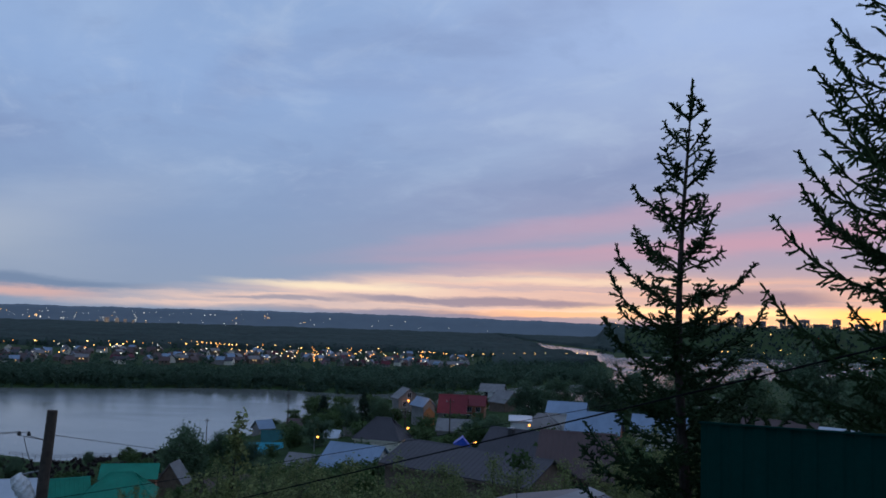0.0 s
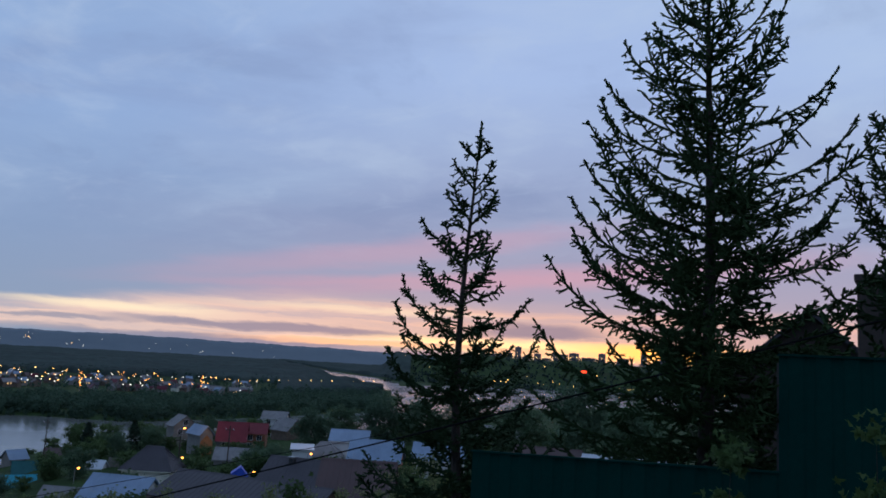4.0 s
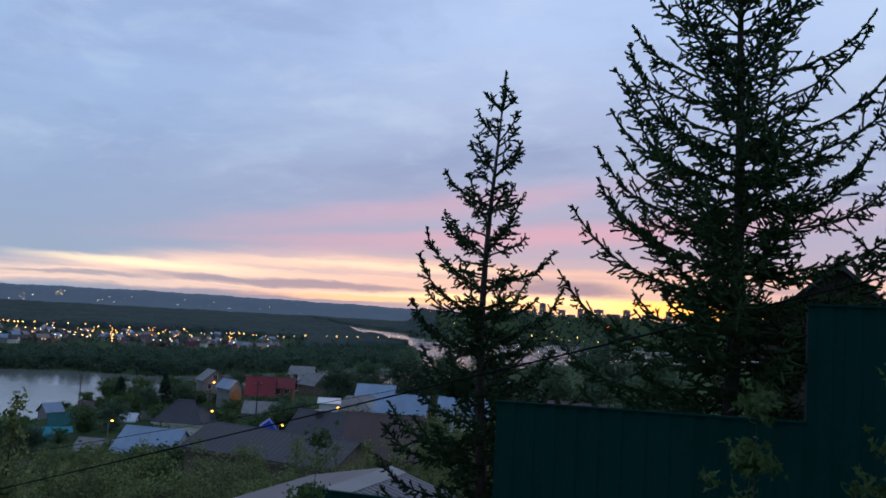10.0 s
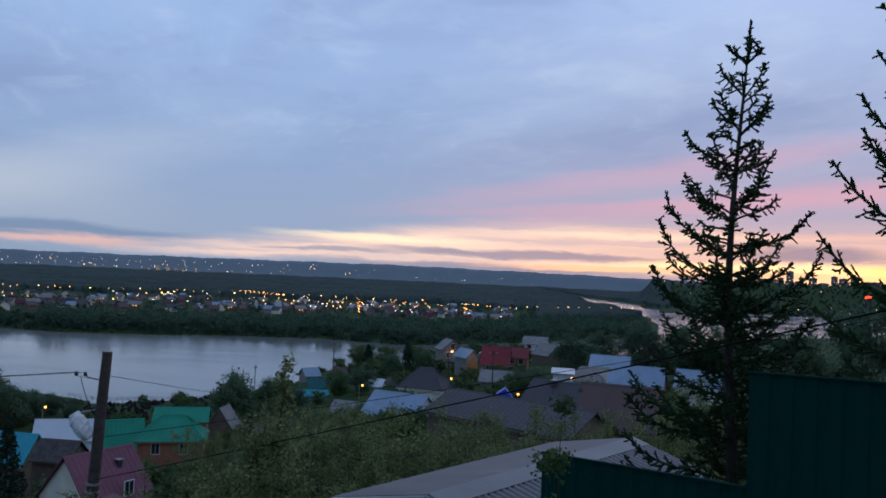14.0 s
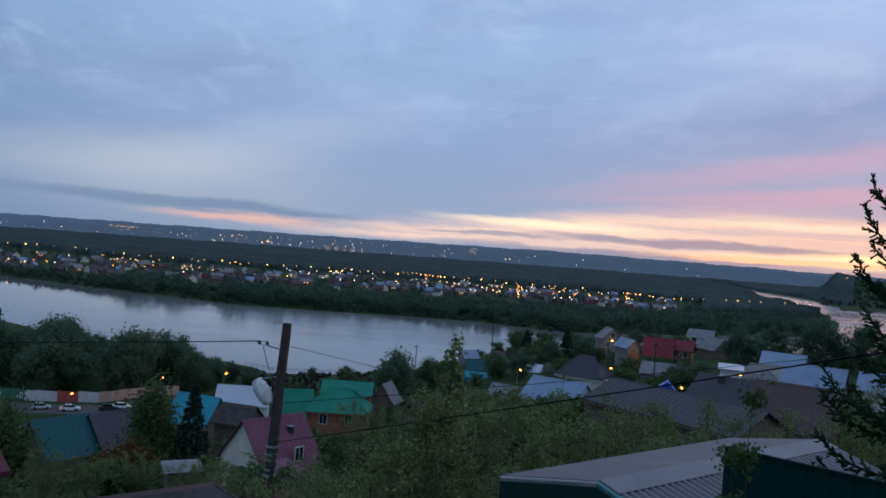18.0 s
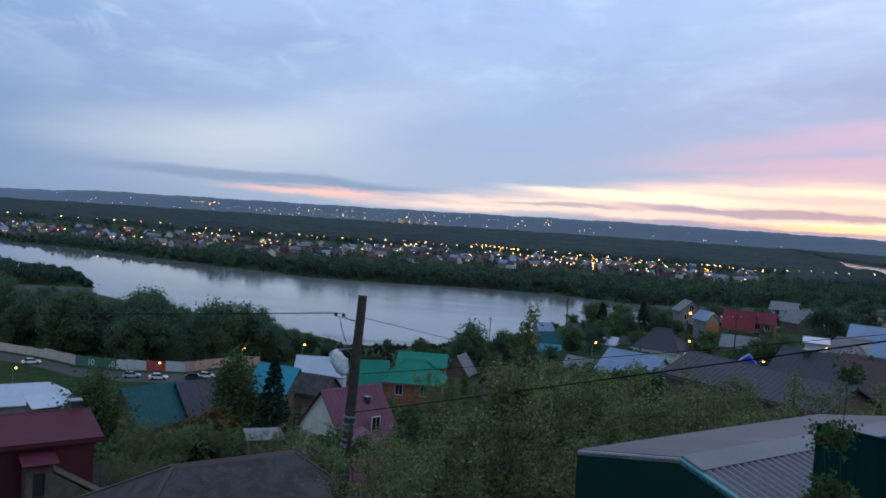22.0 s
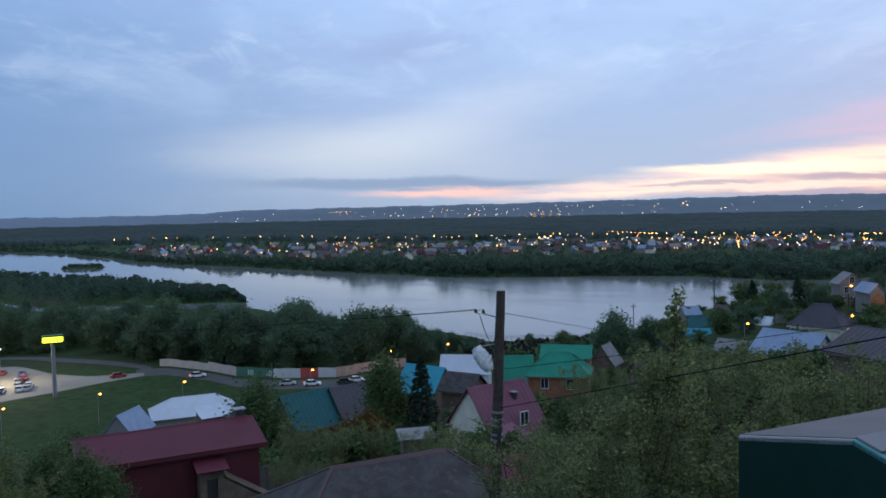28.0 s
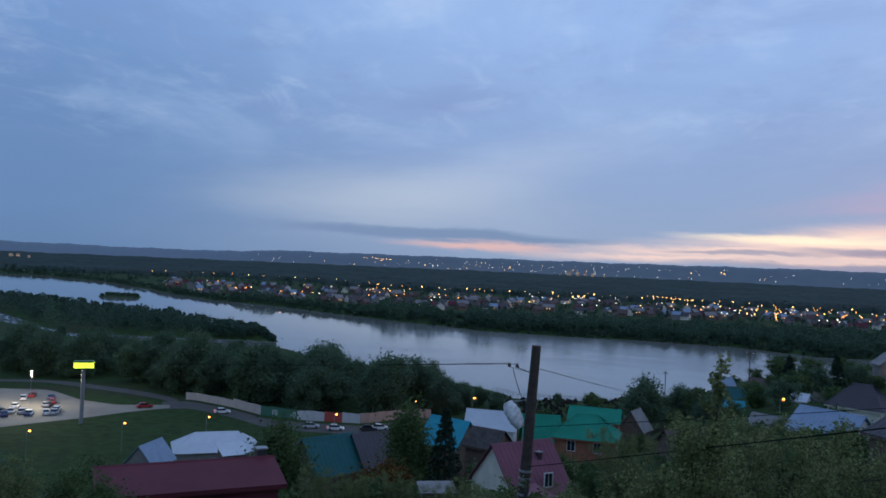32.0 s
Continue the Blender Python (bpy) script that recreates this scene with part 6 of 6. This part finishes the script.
hoard = curve([(27, 226), (31.8, 226), (35, 218), (37, 221), (39.3, 225), (42, 233), (43.8, 245), (46.7, 260)])
strip("road", lambda b: hoard(b) - 16, lambda b: hoard(b) - 4, 27.0, 48.5, 0.06, M_ASPHALT, "asphalt road along the hoarding", "road")
back_road = lambda b: np.interp(b, [47.5, 48.5, 50.3, 52.2, 55.7, 58, 70], [255, 264, 275, 285, 305, 312, 330])
strip("road", lambda b: back_road(b) - 4.5, lambda b: back_road(b) + 4.5, 47.5, 70.0, 0.07, M_ASPHALT, "asphalt road curving past the car park", "road")
strip("car_park", lambda b: np.interp(b, [48.0, 50.5, 53.2, 58, 75], [245, 240, 233, 225, 215]), lambda b: np.interp(b, [48.0, 51.4, 53.5, 55.3, 58, 75], [250, 252, 262, 283, 289, 300]), 48.0, 75.0, 0.09, surface("car_park_asphalt", (0.20, 0.18, 0.15), 0.85, 0.2, 0.1, 6.0, 0.3), "wide floodlit asphalt car park", "car park")
strip("road", lambda b: np.interp(b, [27, 47], [176, 196]), lambda b: np.interp(b, [27, 47], [184, 203]), 38.0, 47.0, 0.08, M_ASPHALT, "narrow road below the gardens", "road")

M_HOARD = surface("hoarding_sheet", (0.34, 0.32, 0.31), 0.7, 0.15, 0.3, 6.0, 0.1)
M_HOARD_RUST = surface("hoarding_rusty", (0.33, 0.25, 0.22), 0.8, 0.2, 0.3, 6.0, 0.1)
M_HOARD_W = surface("hoarding_white", (0.48, 0.48, 0.48), 0.7, 0.12, 0.3, 6.0, 0.1)
M_HOARD_G = surface("hoarding_green", (0.03, 0.13, 0.09), 0.7, 0.12, 0.3, 6.0, 0.1)
M_HOARD_R = surface("hoarding_red", (0.38, 0.06, 0.05), 0.7, 0.12, 0.3, 6.0, 0.1)
bx, by, bz = spot(38.0, 222)
hoarding = thing("site_hoarding", pose(bx, by, bz), "long site hoarding of pale panels beside the road", "hoarding")
pts = []
b = 47.0
while b > 29.8:
    pts.append(b)
    b -= 0.62
for i, (b0, b1) in enumerate(zip(pts, pts[1:])):
    p, q = spot(b0, float(hoard(b0))), spot(b1, float(hoard(b1)))
    ln = math.hypot(q[0] - p[0], q[1] - p[1])
    z = min(p[2], q[2]) - 0.3
    m = pose(p[0] - bx, p[1] - by, z - bz, 0, 0, math.degrees(math.atan2(q[1] - p[1], q[0] - p[0])))
    mid = (b0 + b1) / 2
    mat = M_HOARD if mid > 42.0 else M_HOARD_G if mid > 39.6 else M_HOARD_W if mid > 37.4 else M_HOARD_R if mid > 36.6 else M_HOARD_W if mid > 35.2 else M_HOARD_RUST
    bm = bmesh.new()
    tall = (2.5 if mid > 43.8 else 2.9) + 0.1 * (i % 2)
    box(bm, 0.02, ln - 0.02, -0.04, 0.04, 0, tall)
    part("panel", bm, mat, hoarding, "", m)
    bm = bmesh.new()
    box(bm, -0.06, 0.06, 0.05, 0.2, 0, tall - 0.05)
    part("post", bm, M_STEEL, hoarding, "", m)
    if mid > 39.6 and mid < 42.0 and i % 2:
        cu = bpy.data.curves.new("numerals", "FONT")
        cu.body, cu.size, cu.extrude, cu.align_x = "10", 2.2, 0.01, "CENTER"
        cu.materials.append(M_WHITE)
        t = new("numerals", cu)
        t.parent = hoarding
        t.matrix_basis = m @ pose(ln / 2, -0.06, 0.8, 90)

# railing and footpath along the near bank
rail = thing("river_railing", pose(*spot(20.0, 293)), "long dark railing along the river embankment", "railing")
rx, ry, rz = spot(20.0, 293)
prev = None
for i in range(40):
    b = 26.0 - i * 0.36
    x, y, _ = spot(b, float(near_bank(b)) - 9)
    here = Vector((x - rx, y - ry, 3.2 - rz))
    bm = bmesh.new()
    rod(bm, here - Vector((0, 0, 1.5)), here + Vector((0, 0, 1.1)), 0.06, 0.06, 6)
    part("post", bm, M_DARK, rail)
    if prev:
        for h in (0.45, 1.05):
            bm = bmesh.new()
            rod(bm, prev + Vector((0, 0, h)), here + Vector((0, 0, h)), 0.05, 0.05, 5)
            part("bar", bm, M_DARK, rail)
    prev = here

# lit pylon sign
px, py, pz = spot(53.4, 226)
pylon = thing("pylon_sign", pose(px, py, pz, 0, 0, 53.4), "tall steel pylon with a glowing yellow-green sign", "sign pylon")
bm = bmesh.new()
rod(bm, (0, 0, -0.5), (0, 0, 14.0), 0.5, 0.45, 16)
part("column", bm, M_STEEL, pylon)
bm = bmesh.new()
prism(bm, [(-2.4, 0), (2.4, 0), (2.4, 1.9), (-2.4, 1.9)], 2.2, Matrix.Translation((0, -1.1, 14.0)))
head = part("sign_box", bm, surface("sign_green", (0.03, 0.12, 0.03), 0.5, 0.1, 1.0, 8.0, 0.0), pylon, "dark green sign casing")
bm = bmesh.new()
box(bm, -2.3, 2.3, -1.16, -1.11, 14.2, 15.5)
part("sign_face", bm, M_SIGN, head, "glowing yellow-green face")
for s in (-1, 1):
    bm = bmesh.new()
    box(bm, s * 2.41 - 0.03, s * 2.41 + 0.03, -0.95, 0.95, 14.2, 15.5)
    part("sign_face", bm, M_SIGN, head, "glowing yellow-green face")
for i in range(5):
    bm = bmesh.new()
    box(bm, -1.4 + i * 0.62, -1.1 + i * 0.62, -1.20, -1.165, 14.65, 15.05, 0.02)
    part("mark", bm, ROOFS["green"], head, "plain dark bar")

# street lamps on this side: bearing, distance, lamp height above the river
for b, d, z in ((0.9, 182, 33.0), (0.9, 128, 33.8), (11.9, 140, 28.3), (-7.5, 125, 35.3), (7.1, 135, 30.4), (-3.8, 105, 35.2), (-7.4, 200, 34.1), (31.5, 212, 13.3), (27.4, 218, 13.8), (29.2, 118, 27.3), (45.6, 190, 12.7), (50.9, 190, 11.7), (56.5, 175, 13.9), (10.0, 60, 36.7), (37.0, 205, 10.6)):
    x, y, g = spot(b, d)
    lamp_post("street_lamp", pose(x, y, g, 0, 0, b), max(2.2, z - g), 0.5, max(0.1, 0.0016 * d), M_SODIUM, "orange sodium street lamp on a thin post", "street lamps")
for b, d, strength in ((0.2, 174, 90), (-0.9, 164, 130), (29.6, 212, 500), (32.0, 212, 350), (-7.8, 129, 70)):
    x, y, g = spot(b, d)
    la = bpy.data.lights.new("sodium_lamp", "POINT")
    la.energy, la.color, la.shadow_soft_size = strength, (1.0, 0.45, 0.12), 0.4
    ob = new("sodium_lamp", la)
    ob.location = (x, y, g + 6.5)
# car park floodlights
for b, d in ((56.4, 252), (60.5, 262), (65.0, 255)):
    x, y, g = spot(b, d)
    lamp_post("floodlight_mast", pose(x, y, g, 0, 0, b), 10.0, 0.0, 0.42, M_PALE, "tall white floodlight mast over the car park", "car park floodlights")
    la = bpy.data.lights.new("floodlight", "POINT")
    la.energy, la.color, la.shadow_soft_size = 6500, (1.0, 0.86, 0.62), 0.5
    ob = new("floodlight", la)
    ob.location = (x, y, g + 9.0)


def car(m, paint, label, lit=0):
    ob = thing("car", m, label, "car", "cars")
    bm = bmesh.new()
    prism(bm, [(-2.15, 0.28), (2.15, 0.28), (2.2, 0.72), (1.2, 0.86), (-2.0, 0.92), (-2.2, 0.7)], 1.7, Matrix.Translation((0, -0.85, 0)))
    body = part("body", bm, paint, ob)
    bm = bmesh.new()
    prism(bm, [(-1.75, 0.88), (1.15, 0.86), (0.45, 1.42), (-1.2, 1.44)], 1.5, Matrix.Translation((0, -0.75, 0)))
    cabin = part("cabin", bm, M_GLASS, ob, "dark glazed cabin")
    bm = bmesh.new()
    prism(bm, [(-1.2, 1.40), (0.45, 1.38), (0.35, 1.47), (-1.1, 1.49)], 1.44, Matrix.Translation((0, -0.72, 0)))
    part("car_roof", bm, paint, cabin)
    for x in (-1.35, 1.35):
        for y in (-0.8, 0.8):
            bm = bmesh.new()
            rod(bm, (x, y - 0.1, 0.32), (x, y + 0.1, 0.32), 0.32, 0.32, 12)
            part("wheel", bm, M_DARK, ob)
    for y in (-0.6, 0.6):
        bm = bmesh.new()
        box(bm, 2.12, 2.22, y - 0.2, y + 0.2, 0.55, 0.7)
        part("headlight", bm, M_PALE if lit else M_GLASS, ob)
        bm = bmesh.new()
        box(bm, -2.24, -2.16, y - 0.2, y + 0.2, 0.62, 0.78)
        part("taillight", bm, M_REDGLOW if lit else M_HOARD_R, ob)
    return ob


def on_flat(b, d, turn):
    x, y, z = spot(b, d)
    return pose(x, y, z + 0.1, 0, 0, b + turn)


paints = [surface(n, c, 0.3, 0.05, 1.0, 8.0, 0.0) for n, c in (("silver_paint", (0.45, 0.46, 0.48)), ("white_car_paint", (0.7, 0.7, 0.7)), ("black_paint", (0.03, 0.03, 0.035)), ("blue_car_paint", (0.05, 0.09, 0.2)), ("red_car_paint", (0.35, 0.03, 0.03)))]
names = ("silver", "white", "black", "dark blue", "red")
cars = [car(on_flat(56.8 + i * 0.6, 243 + i, 80), paints[i], names[i] + " car standing in the car park") for i in range(5)]
lit_car = car(on_flat(44.6, 236, 6), paints[1], "white car with its lights on driving along the road", 1)
car_rng = np.random.default_rng(14)
for i in range(44):
    b, d = float(car_rng.uniform(54.6, 66)), float(car_rng.choice([240, 244, 252, 257, 265, 270]))
    copy_thing(cars[i % 5], on_flat(b, d, 84 + float(car_rng.normal()) * 4))
for i, (b, d, turn) in enumerate(((38.6, 213, 2), (36.9, 209, -2), (34.6, 207, 1), (33.8, 208, 3), (49.6, 246, 12))):
    copy_thing(lit_car if i % 2 else cars[i % 5], on_flat(b, d, turn))
for i in range(9):
    copy_thing(cars[(i * 2) % 5], on_flat(36.8 - i * 0.42, 176 + i * 1.5, 70))
# city sign behind the spruces
sg = thing("lit_sign", pose(*spot(-26.0, 900), 0, 0, -26), "red glowing sign on a far roof", "sign")
bm = bmesh.new()
box(bm, -3, 3, -0.4, 0.4, 0, 38)
part("tower", bm, M_DARK, sg)
bm = bmesh.new()
box(bm, -2.8, 2.8, -0.7, -0.45, 42.6, 45.2)
part("sign_face", bm, M_REDGLOW, sg, "red glowing panel")
bm = bmesh.new()
box(bm, -3.0, 3.0, -0.44, 0.3, 37.9, 45.6)
part("frame", bm, M_DARK, sg)

# ---- gardens: board fences, greenhouses, posts ----
def board_fence(b, d, turn, length, label, paint):
    x, y, z = spot(b, d)
    ob = thing("board_fence", pose(x, y, z, 0, 0, b + turn), label, "fence", "garden fences")
    plank = bmesh.new()
    box(plank, -0.075, 0.075, -0.012, 0.012, -0.5, 1.6)
    me = bpy.data.meshes.new("board")
    plank.to_mesh(me)
    plank.free()
    me.materials.append(paint)
    for i in range(int(length / 0.19)):
        u = -length / 2 + i * 0.19
        a = math.radians(b + turn)
        g = float(land(x + math.cos(a) * u, y + math.sin(a) * u)) - z
        o = new("board", me)
        o.parent = ob
        o.matrix_basis = pose(u, 0, g + 0.06 * math.sin(i * 2.7), 0, 0, 0)
    return ob


M_GREYBOARD = surface("grey_boards", (0.16, 0.145, 0.13), 0.9, 0.35, 2.0, 18.0, 0.3, each=0.6)
M_GREENBOARD = surface("green_boards", (0.025, 0.075, 0.05), 0.8, 0.25, 2.0, 18.0, 0.2, each=0.4)
for i, (b, d, turn, ln) in enumerate(((33.5, 40, 20, 7), (38.0, 47, -12, 6), (27.5, 52, 15, 7), (21.5, 66, 70, 6), (14.5, 78, -10, 8), (8.8, 84, 15, 7), (1.2, 82, -35, 7), (-9.0, 98, -10, 8), (6.8, 112, 60, 7), (-1.0, 118, -15, 8), (-5.5, 140, 10, 8), (3.8, 150, -25, 8))):
    board_fence(b, d, turn, ln, "old grey board fence between gardens" if i % 3 else "green painted board fence between gardens", M_GREYBOARD if i % 3 else M_GREENBOARD)


def post(b, d, tall):
    x, y, z = spot(b, d)
    ob = thing("utility_pole", pose(x, y, z), "plain wooden utility pole with a crossarm", "utility pole", "utility poles on the slope")
    bm = bmesh.new()
    rod(bm, (0, 0, -0.6), (0, 0, tall), 0.12, 0.09, 8)
    part("shaft", bm, M_POLE, ob)
    bm = bmesh.new()
    box(bm, -0.7, 0.7, -0.05, 0.05, tall - 0.7, tall - 0.58)
    arm = part("crossarm", bm, M_POLE, ob)
    for u in (-0.6, 0.0, 0.6):
        bm = bmesh.new()
        rod(bm, (u, 0, tall - 0.58), (u, 0, tall - 0.42), 0.05, 0.03, 8)
        part("insulator", bm, M_WHITE, arm)


for b, d, tall in ((0.9, 126, 7.0), (9.0, 176, 8.0), (47.6, 118, 7.5), (44.0, 76, 6.5), (14.3, 200, 8.0), (-2.2, 140, 7.0)):
    post(b, d, tall)

# ---- saplings in front of the fence ----
M_MAPLE = foliage("maple_leaves", (0.085, 0.135, 0.045), 0.4, 0.35)


def lobed_leaves(centres, size, rng):
    """Five-lobed leaves, each a small folded fan."""
    n = len(centres)
    d = rng.normal(size=(n, 3))
    d[:, 2] -= 0.5
    d /= np.linalg.norm(d, axis=1, keepdims=True)
    s = np.cross(d, rng.normal(size=(n, 3)))
    s /= np.linalg.norm(s, axis=1, keepdims=True)
    up = np.cross(d, s)
    z = size * rng.uniform(0.6, 1.3, (n, 1))
    pts = [centres]
    for a, r in ((-125, 0.45), (-95, 0.28), (-70, 0.75), (-45, 0.40), (-20, 0.62), (0, 1.0), (20, 0.62), (45, 0.40), (70, 0.75), (95, 0.28), (125, 0.45)):
        c, t = math.cos(math.radians(a)), math.sin(math.radians(a))
        pts.append(centres + (d * c + s * t) * z * r + up * z * 0.10 * abs(t))
    v = np.stack(pts, 1).reshape(-1, 3)
    k = np.arange(n)[:, None] * 12
    return v, np.concatenate([np.concatenate([k, k + i, k + i + 1], 1) for i in range(1, 11)], 0)


def maple(x, y, z0, z1, wide, seed, count, leaf=0.050, bare=0.0):
    """A young maple: a few thin upright stems with lobed leaves in tiers."""
    r = np.random.default_rng(seed)
    ob = thing("maple_sapling", pose(x, y, z0), "young maple sapling in fresh green leaf before the fence", "sapling", "saplings before the fence")
    h = z1 - z0
    pts = []
    for i in range(4):
        line, thick = [Vector((0, 0, -0.2))], [0.014]
        a, lean = i * 1.7 + r.normal() * 0.3, wide * 0.3 * (i > 0)
        for j in range(1, 9):
            f = j / 8
            q = Vector((math.cos(a) * lean * f, math.sin(a) * lean * f, h * (1.0 - 0.13 * i) * f)) + Vector(r.normal(size=3) * 0.015)
            line.append(q), thick.append(0.012 * (1.0 - f) + 0.002)
            for m in range(3):
                b = r.uniform(0, 6.28)
                ln = wide * 0.42 * (1.15 - f) * r.uniform(0.5, 1.1)
                e = q + Vector((math.cos(b) * ln, math.sin(b) * ln, ln * 0.5))
                for g in (0.3, 0.5, 0.7, 0.85, 1.0) if f > bare else ():
                    pts.append(np.array(q.lerp(e, g)))
        part("stem", tube(line, thick, 5), M_BARK, ob)
    pts = np.array(pts)
    c = pts[r.integers(0, len(pts), count)] + r.normal(size=(count, 3)) * 0.05
    mesh_part("foliage", [lobed_leaves(c, leaf, r)], M_MAPLE, ob)
    return ob


for b, d, el, wide, seed, count in ((-35.6, 5.4, -4.7, 0.66, 61, 2600), (-47.5, 4.9, 1.3, 0.70, 62, 2000), (-44.2, 5.2, -2.5, 0.45, 63, 1000), (-41.5, 5.0, -9.0, 0.40, 64, 500), (-50.5, 5.0, -1.0, 0.55, 65, 900), (-8.6, 7.2, -13.2, 0.42, 66, 600), (-33.0, 5.3, -9.5, 0.35, 67, 350)):
    x, y, _ = spot(b, d)
    if b < -30:
        x, y = x + 0.30, y - 0.18
    z = float(land(x, y))
    maple(x, y, z, EYE + 0.12 + d * math.tan(math.radians(el)), wide, seed, int(count * 1.6))
x, y, z = spot(-9.0, 7.0)
maple(x, y, z, EYE - 1.02, 0.65, 68, 2000, 0.036, 0.60)
